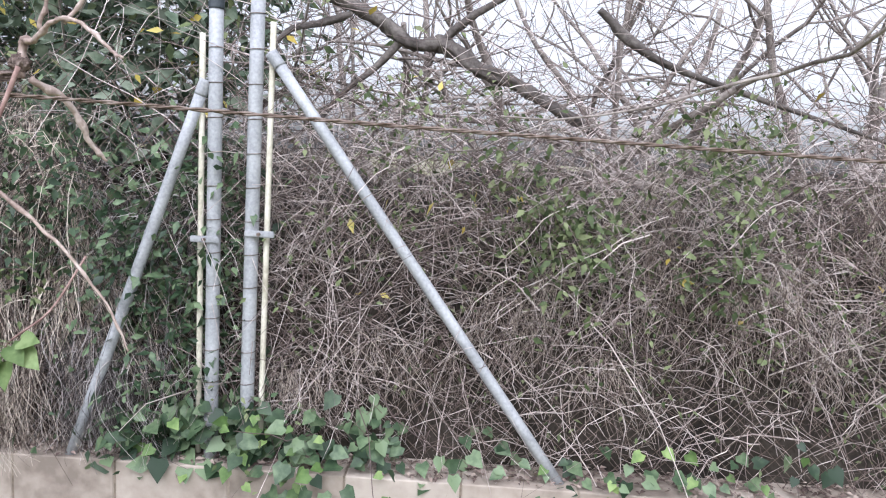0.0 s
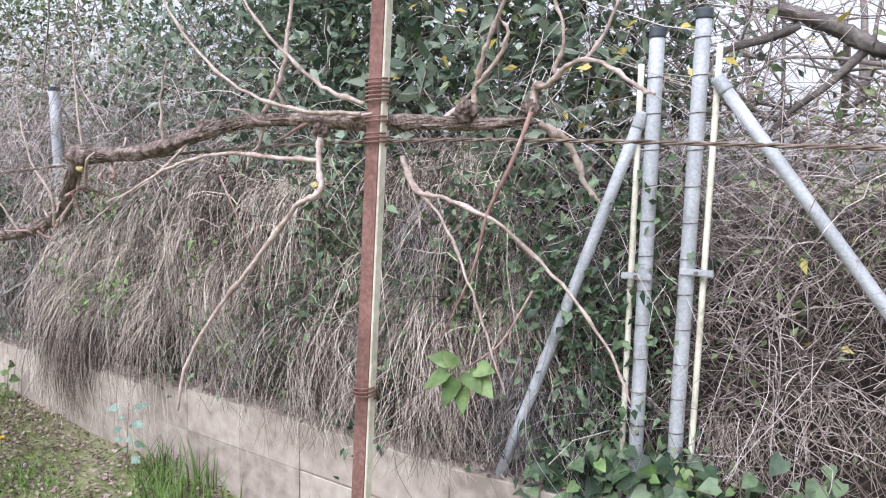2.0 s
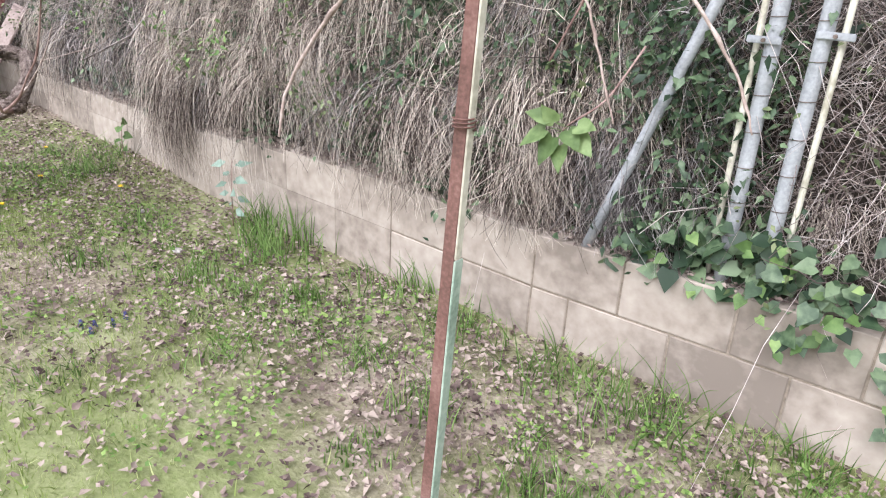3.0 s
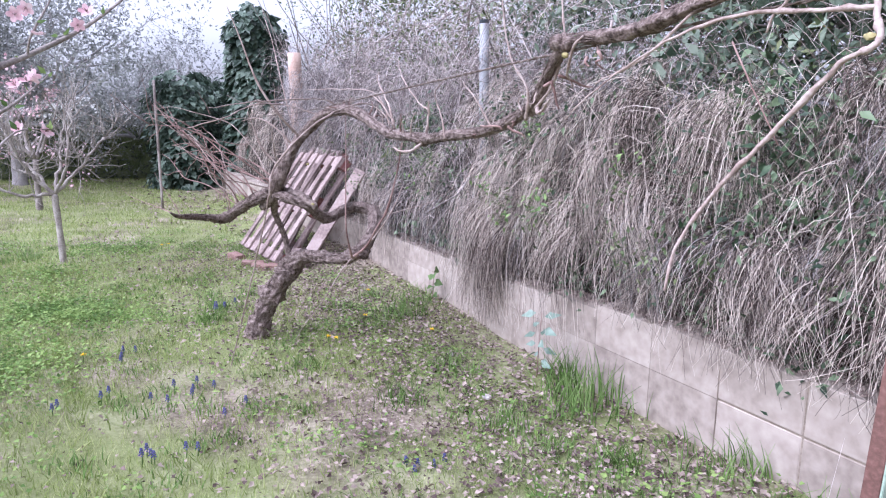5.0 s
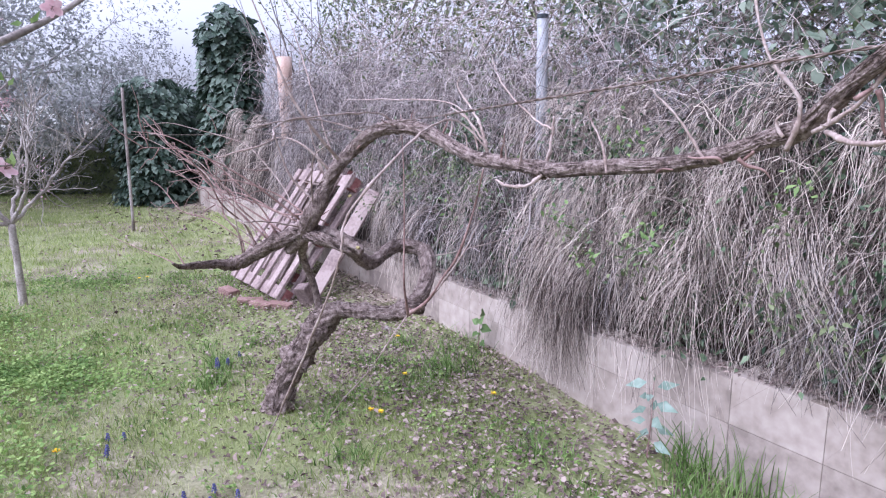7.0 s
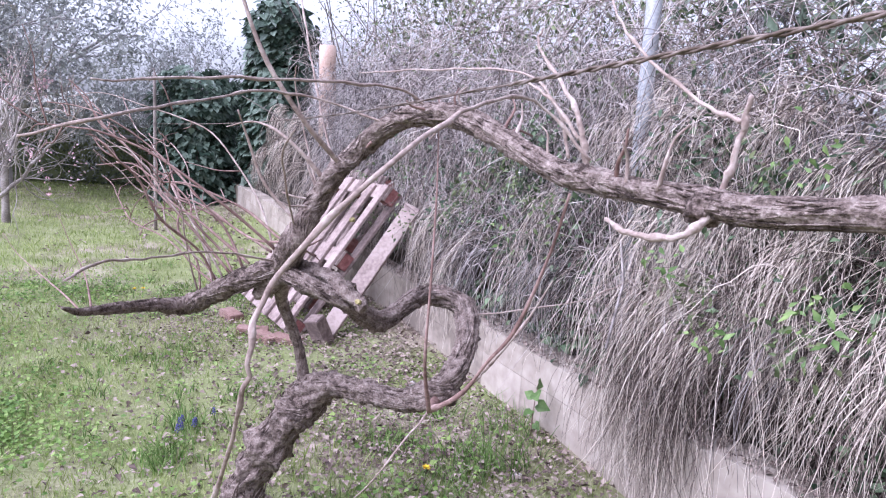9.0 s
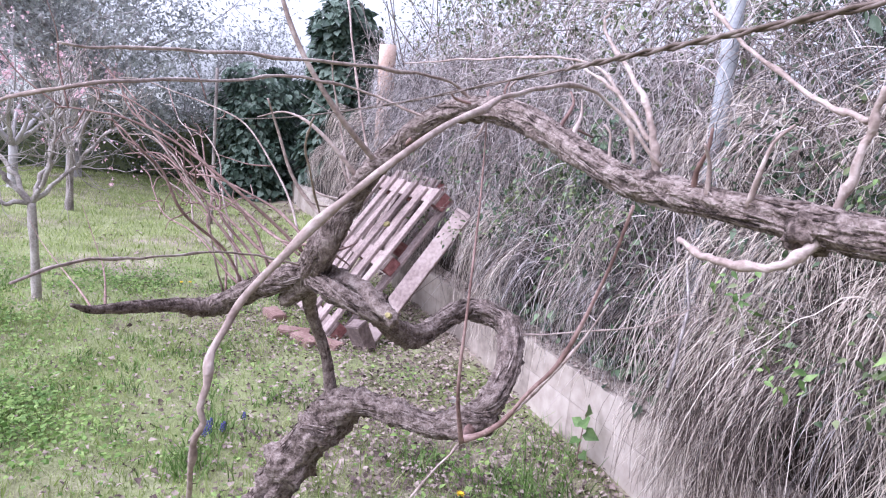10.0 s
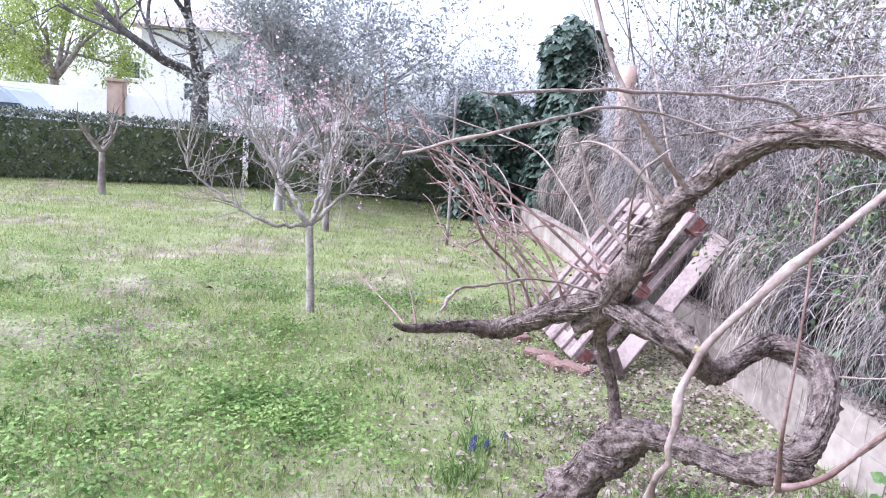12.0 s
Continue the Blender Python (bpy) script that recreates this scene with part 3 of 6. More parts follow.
CANES = [
    # from the low elbow
    [(-4.32, 1.82, 0.66, 0.013), (-4.30, 1.74, 0.60, 0.011), (-4.40, 1.66, 0.40, 0.009), (-4.60, 1.58, 0.16, 0.008), (-4.70, 1.55, 0.01, 0.006)],
    # long pale cane sweeping over
    [(-3.62, 1.74, 1.46, 0.0125), (-3.68, 1.64, 1.565, 0.012), (-3.57, 1.45, 1.545, 0.0125), (-3.385, 1.20, 1.45, 0.0135), (-3.395, 1.045, 1.285, 0.0150), (-3.385, 1.015, 1.17, 0.0125), (-3.46, 1.015, 1.05, 0.0125), (-3.75, 1.03, 0.72, 0.0125), (-4.08, 1.05, 0.38, 0.012), (-4.4, 1.07, 0.05, 0.010)],
    [(-4.36, 1.66, 1.50, 0.013), (-4.46, 1.50, 1.56, 0.012), (-4.38, 1.29, 1.57, 0.012), (-4.2, 1.13, 1.535, 0.011), (-3.70, 0.92, 1.49, 0.010), (-3.75, 0.76, 1.44, 0.008)],
    [(-4.25, 1.70, 1.56, 0.014), (-4.22, 1.60, 1.60, 0.012), (-4.05, 1.30, 1.585, 0.012), (-3.90, 1.05, 1.56, 0.010), (-3.75, 0.86, 1.53, 0.007)],
    [(-3.70, 1.75, 1.46, 0.014), (-3.74, 1.74, 1.56, 0.012), (-3.86, 1.72, 1.64, 0.010), (-4.20, 1.70, 1.66, 0.010), (-4.70, 1.68, 1.67, 0.007)],
    [(-4.52, 1.55, 1.34, 0.013), (-4.62, 1.54, 1.50, 0.012), (-4.78, 1.54, 1.72, 0.011), (-5.0, 1.56, 1.98, 0.009), (-5.2, 1.56, 2.2, 0.006)],
    [(-4.56, 1.52, 1.26, 0.012), (-4.66, 1.50, 1.44, 0.011), (-4.66, 1.46, 1.60, 0.009), (-4.60, 1.44, 1.66, 0.006)],
    [(-4.68, 1.44, 1.06, 0.013), (-4.55, 1.20, 1.12, 0.011), (-4.2, 1.0, 1.17, 0.010), (-3.9, 0.88, 1.22, 0.009), (-3.67, 0.82, 1.24, 0.007)],
    [(-4.62, 1.46, 1.17, 0.012), (-4.23, 1.30, 1.40, 0.009), (-3.95, 1.24, 1.48, 0.006)],
    [(-4.62, 2.10, 0.86, 0.006), (-4.50, 2.22, 0.90, 0.005), (-4.30, 2.36, 0.98, 0.004), (-4.16, 2.44, 1.08, 0.002)],
    # spurs on the long cordon
    [(-3.64, 1.75, 1.44, 0.026), (-3.66, 1.74, 1.53, 0.022), (-3.72, 1.74, 1.60, 0.016), (-3.84, 1.75, 1.70, 0.011), (-3.84, 1.76, 1.74, 0.007)],
    [(-3.66, 1.74, 1.50, 0.018), (-3.74, 1.72, 1.58, 0.014), (-3.82, 1.70, 1.62, 0.009)],
    [(-3.30, 1.74, 1.42, 0.022), (-3.28, 1.74, 1.50, 0.019), (-3.26, 1.73, 1.58, 0.013)],
    [(-3.28, 1.74, 1.54, 0.015), (-3.36, 1.74, 1.57, 0.013), (-3.50, 1.75, 1.65, 0.011), (-3.60, 1.76, 1.73, 0.009), (-3.66, 1.78, 1.80, 0.005)],
    [(-3.30, 1.72, 1.39, 0.026), (-3.32, 1.68, 1.355, 0.022), (-3.40, 1.66, 1.345, 0.020), (-3.47, 1.66, 1.36, 0.014)],
    [(-2.40, 1.63, 1.50, 0.012), (-2.36, 1.60, 1.60, 0.009), (-2.44, 1.58, 1.72, 0.006), (-2.48, 1.57, 1.92, 0.004), (-2.46, 1.58, 2.1, 0.003)],
    [(-2.30, 1.60, 1.54, 0.010), (-2.20, 1.52, 1.52, 0.009), (-2.10, 1.46, 1.53, 0.008), (-2.02, 1.42, 1.56, 0.004)],
    [(-2.34, 1.62, 1.54, 0.010), (-2.24, 1.60, 1.60, 0.008), (-2.16, 1.58, 1.72, 0.006), (-2.18, 1.58, 1.9, 0.005), (-2.22, 1.6, 2.1, 0.003)],
    [(-2.6, 1.63, 1.46, 0.008), (-2.66, 1.60, 1.56, 0.006), (-2.74, 1.58, 1.64, 0.004)],
    [(-2.9, 1.6, 1.42, 0.008), (-2.92, 1.6, 1.50, 0.006), (-2.98, 1.6, 1.60, 0.004), (-2.90, 1.6, 1.66, 0.002)],
    # by the post
    [(-1.20, 1.55, 1.80, 0.014), (-1.19, 1.53, 1.72, 0.012), (-1.17, 1.51, 1.65, 0.011), (-1.23, 1.50, 1.615, 0.0105), (-1.37, 1.50, 1.47, 0.0098), (-1.48, 1.48, 1.34, 0.009), (-1.55, 1.45, 1.21, 0.008), (-1.565, 1.43, 1.09, 0.006)],
    [(-1.19, 1.53, 1.72, 0.011), (-1.30, 1.52, 1.725, 0.009), (-1.46, 1.50, 1.735, 0.008), (-1.66, 1.48, 1.69, 0.006), (-1.88, 1.46, 1.58, 0.004), (-2.0, 1.46, 1.50, 0.003)],
    [(-0.98, 1.56, 1.73, 0.012), (-0.93, 1.54, 1.66, 0.010), (-0.86, 1.54, 1.645, 0.0085), (-0.74, 1.54, 1.60, 0.0075), (-0.60, 1.54, 1.49, 0.0065), (-0.50, 1.54, 1.37, 0.005), (-0.455, 1.54, 1.28, 0.003)],
    [(-0.95, 1.55, 1.68, 0.008), (-0.86, 1.53, 1.60, 0.006), (-0.79, 1.52, 1.48, 0.005), (-0.74, 1.52, 1.36, 0.0045), (-0.70, 1.52, 1.26, 0.003)],
    [(-0.82, 1.58, 1.81, 0.013), (-0.81, 1.57, 1.87, 0.010), (-0.78, 1.55, 1.94, 0.008), (-0.74, 1.54, 2.02, 0.007), (-0.66, 1.53, 2.14, 0.005), (-0.58, 1.53, 2.22, 0.004)],
    [(-0.81, 1.57, 1.87, 0.009), (-0.76, 1.56, 1.92, 0.008), (-0.73, 1.55, 1.97, 0.006), (-0.75, 1.55, 2.0, 0.004)],
    [(-0.70, 1.60, 1.80, 0.016), (-0.69, 1.60, 1.87, 0.015), (-0.66, 1.58, 1.87, 0.010), (-0.60, 1.55, 1.905, 0.008), (-0.53, 1.52, 1.895, 0.007), (-0.46, 1.48, 1.85, 0.006), (-0.42, 1.45, 1.83, 0.004)],
    [(-0.64, 1.57, 1.89, 0.008), (-0.62, 1.56, 1.96, 0.006), (-0.65, 1.55, 2.06, 0.005), (-0.67, 1.55, 2.16, 0.004)],
    [(-0.58, 1.55, 1.90, 0.007), (-0.53, 1.55, 1.97, 0.006), (-0.50, 1.55, 2.08, 0.005), (-0.46, 1.55, 2.2, 0.003)],
    [(-0.68, 1.60, 1.80, 0.013), (-0.64, 1.66, 1.76, 0.012), (-0.615, 1.70, 1.68, 0.010), (-0.59, 1.72, 1.645, 0.006)],
    [(-1.05, 1.50, 1.82, 0.009), (-1.20, 1.48, 1.83, 0.008), (-1.36, 1.46, 1.88, 0.007), (-1.50, 1.45, 1.98, 0.006), (-1.62, 1.45, 2.12, 0.005), (-1.70, 1.45, 2.3, 0.004)],
    [(-1.04, 1.50, 1.84, 0.009), (-1.14, 1.48, 1.88, 0.008), (-1.26, 1.46, 1.98, 0.006), (-1.34, 1.45, 2.08, 0.005), (-1.40, 1.45, 2.22, 0.003)],
    [(-1.36, 1.53, 1.83, 0.011), (-1.29, 1.52, 1.92, 0.010), (-1.27, 1.52, 2.02, 0.008), (-1.24, 1.52, 2.2, 0.006)],
    [(-1.72, 1.53, 1.76, 0.008), (-1.72, 1.52, 1.86, 0.006), (-1.69, 1.52, 1.98, 0.003)],
    [(-1.6, 1.53, 1.78, 0.007), (-1.75, 1.50, 1.66, 0.005), (-1.9, 1.48, 1.60, 0.004)],
]
for k, c in enumerate(CANES):
    r = np.random.default_rng(100 + k)
    c = [(x, y, z, w) for x, y, z, w in c]
    q = smooth_line(c, 6)
    q[1:, :3] += r.normal(0, 0.0012, (len(q) - 1, 3))
    q[:, 3] *= 0.55 if c[0][0] > -2.7 or max(w for *_, w in c) < 0.0115 else 0.27
    q[3::6, 3] *= 1.45
    bough([tuple(p) for p in q], 0.05, 200 + k, "", "cane", M_CANE, n=2, sides=7, knots=0.05)
gf = np.random.default_rng(55)
for k in range(17):
    a = gf.uniform(0, 1)
    p = np.array([-4.58 - 0.46 * a, 1.47 - 0.22 * a, 1.16 - 0.27 * a])
    tip = np.array([-5.24, 0.90, 1.46]) + gf.normal(0, 1, 3) * np.array([0.22, 0.13, 0.10])
    if k % 4 == 0:
        tip += np.array([-0.5, 0.25, -0.12])
    bow = gf.normal(0, 0.05, 3) + np.array([0, 0, 0.05])
    c = [(*(p + (tip - p) * t + bow * 4 * t * (1 - t) + gf.normal(0, 0.012, 3) * (0 < t < 1)), (0.0048 if k % 3 else 0.0036) * (1 - 0.62 * t)) for t in (0, 0.12, 0.27, 0.42, 0.58, 0.74, 0.88, 1.0)]
    bough(c, 0.05, 400 + k, "", "cane", M_CANE if k % 3 == 0 else M_REDCANE, n=4, sides=6, knots=0.10)
    for t in gf.uniform(0.25, 0.9, 3):
        q = p + (tip - p) * t + bow * 4 * t * (1 - t)
        d = (tip - p) * 0.6 + gf.normal(0, 0.35, 3)
        L = gf.uniform(0.08, 0.28)
        bough([(*(q + d * L * w + gf.normal(0, 0.008, 3) * (w > 0)), 0.0030 * (1 - 0.7 * w)) for w in (0, 0.4, 0.7, 1.0)], 0.05, 460 + k, "", "side_shoot", M_REDCANE, n=3, sides=5, knots=0.1)
for k, c in enumerate([[(-4.76, 0.88, 0.91, 0.009), (-4.9, 0.84, 0.93, 0.007), (-5.15, 0.77, 0.95, 0.005), (-5.38, 0.70, 0.98, 0.003), (-5.44, 0.66, 1.04, 0.002)], [(-4.80, 0.91, 0.90, 0.007), (-4.98, 0.90, 0.97, 0.005), (-5.12, 0.86, 1.06, 0.003), (-5.16, 0.83, 1.14, 0.002)],
                       [(-4.50, 1.58, 1.36, 0.011), (-4.44, 1.42, 1.50, 0.010), (-4.46, 1.30, 1.68, 0.008), (-4.50, 1.22, 1.92, 0.006), (-4.54, 1.16, 2.1, 0.004)], [(-4.52, 1.55, 1.30, 0.009), (-4.56, 1.42, 1.44, 0.007), (-4.64, 1.34, 1.49, 0.005), (-4.76, 1.28, 1.47, 0.003)],
                       [(-4.60, 1.50, 1.16, 0.008), (-4.66, 1.38, 1.30, 0.007), (-4.66, 1.32, 1.44, 0.006), (-4.62, 1.28, 1.52, 0.004)]]):
    bough([(x, y, z, w * (0.45 if k < 2 else 0.7)) for x, y, z, w in c], 0.06, 480 + k, "", "cane", M_REDCANE if k < 2 else M_CANE, n=6, sides=7, knots=0.1)
CORDON = smooth_line([(-4.62, 1.46, 1.10, 0.03), (-4.50, 1.55, 1.37, 0.03), (-4.25, 1.70, 1.545, 0.03), (-3.98, 1.75, 1.50, 0.028), (-3.62, 1.75, 1.42, 0.025), (-3.20, 1.70, 1.41, 0.022), (-2.62, 1.66, 1.45, 0.02), (-2.19, 1.56, 1.62, 0.02), (-1.72, 1.53, 1.755, 0.016), (-1.22, 1.55, 1.815, 0.014), (-0.75, 1.58, 1.80, 0.012)], 10)
for k in range(44):
    p = CORDON[gf.integers(0, len(CORDON))]
    d = gf.normal(0, 0.7, 3) + np.array([0, -0.1, 0.35])
    d /= np.linalg.norm(d)
    L = gf.uniform(0.04, 0.16)
    c = [(*(p[:3] + d * L * t + gf.normal(0, 0.006, 3) * (t > 0)), 0.0055 * (1 - 0.6 * t)) for t in (0, 0.35, 0.7, 1.0)]
    bough(c, 0.06, 500 + k, "", "spur", M_CANE if k % 2 else M_REDCANE, n=3, sides=6, knots=0.15)
bough([(-4.43, 1.90, 0.64, 0.018), (-4.32, 1.82, 0.66, 0.010), (-4.22, 1.86, 0.74, 0.0078), (-4.14, 1.89, 0.86, 0.0065), (-4.06, 1.92, 0.98, 0.0055), (-3.96, 1.93, 1.20, 0.0045), (-3.90, 1.93, 1.37, 0.003)], 0.10, 305, "", "low_branch", M_REDCANE, n=8, sides=9, knots=0.14)
bough([(-4.22, 1.86, 0.74, 0.007), (-4.18, 1.93, 0.84, 0.006), (-4.10, 1.98, 0.98, 0.004), (-4.02, 2.0, 1.12, 0.002)], 0.10, 306, "", "low_branch", M_CANE, n=8, sides=8, knots=0.14)
RED = [
    [(-0.69, 1.58, 1.82, 0.009), (-0.72, 1.56, 1.72, 0.008), (-0.76, 1.54, 1.62, 0.006), (-0.78, 1.53, 1.52, 0.0055), (-0.80, 1.52, 1.46, 0.004), (-0.84, 1.50, 1.36, 0.003)],
    [(-4.30, 1.80, 0.66, 0.012), (-4.22, 1.73, 0.85, 0.010), (-4.20, 1.72, 1.1, 0.006), (-4.24, 1.74, 1.35, 0.005), (-4.30, 1.76, 1.6, 0.003)],
    [(-1.50, 1.52, 1.68, 0.004), (-1.44, 1.52, 1.58, 0.004), (-1.36, 1.52, 1.45, 0.003)],
]
for k, c in enumerate(RED):
    c = [(x, y, z, w * 0.6) for x, y, z, w in c]
    bough(c, 0.08, 300 + k, "reddish cane", "red_cane", M_REDCANE, n=6, sides=7, knots=0.08)
for k, p in enumerate([(-4.42, 1.60, 0.985), (-4.50, 1.60, 1.22), (-2.08, 1.52, 1.69), (-1.19, 1.52, 1.665)]):
    bm = bmesh.new()
    bmesh.ops.create_icosphere(bm, subdivisions=2, radius=0.010)
    r = random.Random(k)
    for q in bm.verts:
        q.co = Vector((q.co.x * 1.2, q.co.y, q.co.z * 0.8)) * r.uniform(0.75, 1.2) + Vector(p)
    part("lichen_crust", bm, M_LICHEN, vine, "yellow lichen on the bark")

# ---- pallets leaning against the bank ----
def pallet(m, label, seed, slats=6, W=1.05, L=1.28):
    p = thing("pallet", label, "pallet", "leaning pallets")
    r = random.Random(seed)
    for v in np.linspace(0, W - 0.095, slats):
        bm = bmesh.new()
        o = r.uniform(-0.008, 0.008)
        box(bm, v + o, v + o + r.uniform(0.088, 0.10), r.uniform(-0.02, 0.01), L + r.uniform(-0.02, 0.02), 0.122, 0.143, 0.003, m)
        part("top_board", bm, M_WOOD, p)
    for v in (0.0, L / 2 - 0.06, L - 0.12):
        bm = bmesh.new()
        box(bm, 0.0, W, v, v + 0.12, 0.100, 0.121, 0.003, m)
        part("cross_board", bm, M_WOOD, p)
        for u in (0.0, W / 2 - 0.06, W - 0.12):
            bm = bmesh.new()
            box(bm, u, u + 0.12, v, v + 0.12, 0.022, 0.099, 0.004, m)
            part("spacer_block", bm, M_REDWOOD, p, "red-stained spacer block")
    for u in (0.0, W / 2 - 0.05, W - 0.10):
        bm = bmesh.new()
        box(bm, u, u + 0.10, 0.0, L, 0.0, 0.021, 0.003, m)
        part("bottom_board", bm, M_WOOD, p)
    return p


def lean(x, y, z, yaw, tilt):
    return Matrix.Translation((x, y, z)) @ Matrix.Rotation(radians(yaw), 4, "Z") @ Matrix.Rotation(radians(tilt), 4, "X")


pallet(lean(-8.43, 2.33, -0.02, 1, 54), "weathered slatted pallet with red-stained blocks leaning on the bank", 1, 6, 1.20, 1.30)
pallet(lean(-8.95, 2.78, -0.03, -3, 60), "second weathered slatted pallet leaning on the bank", 2)
plank = thing("plank", "single pale weathered plank leaning beside the pallets", "plank")
part("board", box(bmesh.new(), 0, 0.13, 0, 1.16, 0.0, 0.03, 0.004, lean(-7.17, 2.46, 0.03, -2, 56) @ Matrix.Rotation(radians(38), 4, "Y")), M_WOOD, plank)
chock = thing("wood_block", "sawn pale wooden block standing at the pallet foot", "wood block")
part("body", box(bmesh.new(), -0.06, 0.06, -0.05, 0.05, -0.02, 0.20, 0.006, pose(-7.0, 2.46, 0.03, 24, -10, 30)), M_WOOD, chock)
for k, (x, y, yaw) in enumerate([(-7.2, 2.10, 20), (-7.38, 2.06, 70), (-7.1, 2.22, 40), (-7.85, 2.02, 10)]):
    b = thing("brick", "broken reddish brick lying by the pallets", "brick", "bricks by the pallets")
    part("body", box(bmesh.new(), -0.11, 0.11, -0.055, 0.055, -0.01, 0.06, 0.006, pose(x, y, 0, 4, 3, yaw)), M_OLDBRICK, b)

# ---- blossoming peach beside the path ----
bp = thing("peach_tree", "young peach tree with open pink blossom and new leaves", "tree")
part("trunk", limb([(-3.95, -0.85, -0.1, 0.05), (-3.93, -0.82, 0.35, 0.042), (-3.9, -0.72, 0.75, 0.036)], 7, 12, 0.05, 20, 0.05, M_BRANCH), M_BRANCH, bp)
PB = [[(-3.9, -0.72, 0.72, 0.028), (-3.75, -0.5, 1.05, 0.024), (-3.65, -0.25, 1.40, 0.020), (-3.63, -0.03, 1.61, 0.017), (-3.78, 0.16, 1.72, 0.014), (-3.90, 0.37, 1.85, 0.011), (-3.97, 0.54, 1.99, 0.007), (-4.0, 0.66, 2.12, 0.004)],
      [(-3.63, -0.03, 1.61, 0.012), (-3.70, 0.05, 1.75, 0.009), (-3.72, 0.08, 1.90, 0.006), (-3.74, 0.10, 2.1, 0.004)],
      [(-3.65, -0.25, 1.40, 0.013), (-3.60, -0.10, 1.42, 0.010), (-3.64, 0.06, 1.50, 0.008), (-3.72, 0.18, 1.60, 0.005), (-3.80, 0.24, 1.66, 0.003)],
      [(-3.60, -0.10, 1.40, 0.010), (-3.56, -0.02, 1.32, 0.008), (-3.66, 0.10, 1.42, 0.005), (-3.74, 0.22, 1.43, 0.003)],
      [(-3.78, 0.16, 1.72, 0.008), (-3.74, 0.18, 1.80, 0.006), (-3.78, 0.26, 1.95, 0.004), (-3.82, 0.32, 2.1, 0.003)],
      [(-3.9, -0.72, 0.72, 0.026), (-4.1, -0.95, 1.1, 0.02), (-4.2, -1.2, 1.5, 0.012), (-4.25, -1.35, 1.9, 0.006)],
      [(-3.9, -0.72, 0.72, 0.024), (-4.2, -0.62, 1.15, 0.017), (-4.4, -0.55, 1.6, 0.010), (-4.45, -0.5, 2.0, 0.005)],
      [(-3.92, -0.74, 0.74, 0.024), (-3.6, -1.0, 1.15, 0.017), (-3.4, -1.2, 1.6, 0.010), (-3.3, -1.3, 2.0, 0.005)]]
for k, c in enumerate(PB):
    part("bough", limb([(x, y, z, w * 0.8) for x, y, z, w in c], 6, 8, 0.05, 30 + k, 0.05, M_BRANCH), M_BRANCH, bp)
PET_V = [(0, 0, 0), (0.45, 0.36, 0.10), (0.85, 0.26, 0.22), (1.0, 0, 0.22), (0.85, -0.26, 0.22), (0.45, -0.36, 0.10), (0.5, 0, 0.02)]
PET_F = [(6, 0, 1), (6, 1, 2), (6, 2, 3), (6, 3, 4), (6, 4, 5), (6, 5, 0)]
gp = np.random.default_rng(77)
for x, y, z in [(-3.73, 0.15, 1.62), (-3.70, 0.17, 1.635), (-3.74, 0.11, 1.60), (-3.71, 0.13, 1.87), (-3.72, 0.17, 1.90), (-3.73, 0.11, 1.43), (-3.69, 0.38, 1.90), (-3.88, 0.36, 1.87), (-3.73, 0.20, 1.42), (-3.73, -0.05, 1.35), (-3.60, -0.12, 1.45), (-3.74, 0.2, 1.80), (-4.2, -0.6, 1.2), (-4.4, -0.52, 1.7), (-4.2, -1.2, 1.55)]:
    n = gp.normal(0, 1, 3) + np.array([1.2, -0.5, 0.3])
    n /= np.linalg.norm(n)
    u = np.cross(n, [0, 0, 1.0])
    u /= np.linalg.norm(u)
    w = np.cross(n, u)
    a = np.arange(5) * 2 * np.pi / 5
    out = np.cos(a)[:, None] * u + np.sin(a)[:, None] * w + 0.15 * n
    v, f = scatter(PET_V, PET_F, np.tile([x, y, z], (5, 1)), out, np.tile(n, (5, 1)), 0.034)
    bl = part("blossom", raw_mesh("blossom", v, f, M_PINK), M_PINK, bp, "open pink blossom")
    st = np.array([x, y, z])[None, None] + np.linspace(0, 0.016, 3)[None, :, None] * (n[None] + gp.normal(0, 0.35, (12, 3)))[:, None]
    v, f = tubes(st, np.full((12, 3), 0.0007), 3)
    part("stamen_tuft", raw_mesh("stamen_tuft", v, f, M_REDCANE), M_REDCANE, bl, "dark pink stamens")
lp, lo = [], []
for c in PB[:5]:
    q = smooth_line(c, 6)
    for p in q[8::5]:
        for _ in range(2):
            lp.append(p[:3] + gp.normal(0, 0.01, 3))
            lo.append(gp.normal(0, 0.6, 3) + np.array([0, 0, 0.8]))
v, f = scatter(LEAF_V, LEAF_F, lp, lo, gp.normal(0, 1, (len(lp), 3)), 0.045 * gp.uniform(0.6, 1.2, len(lp)))
part("foliage", raw_mesh("foliage", v, f, M_LEAF), M_LEAF, bp, "small fresh green leaves")

# ---- dry stems hanging over the wall ----
def wave(x, *k):
    return sum(np.sin(x * a + b) for a, b in k) / len(k)


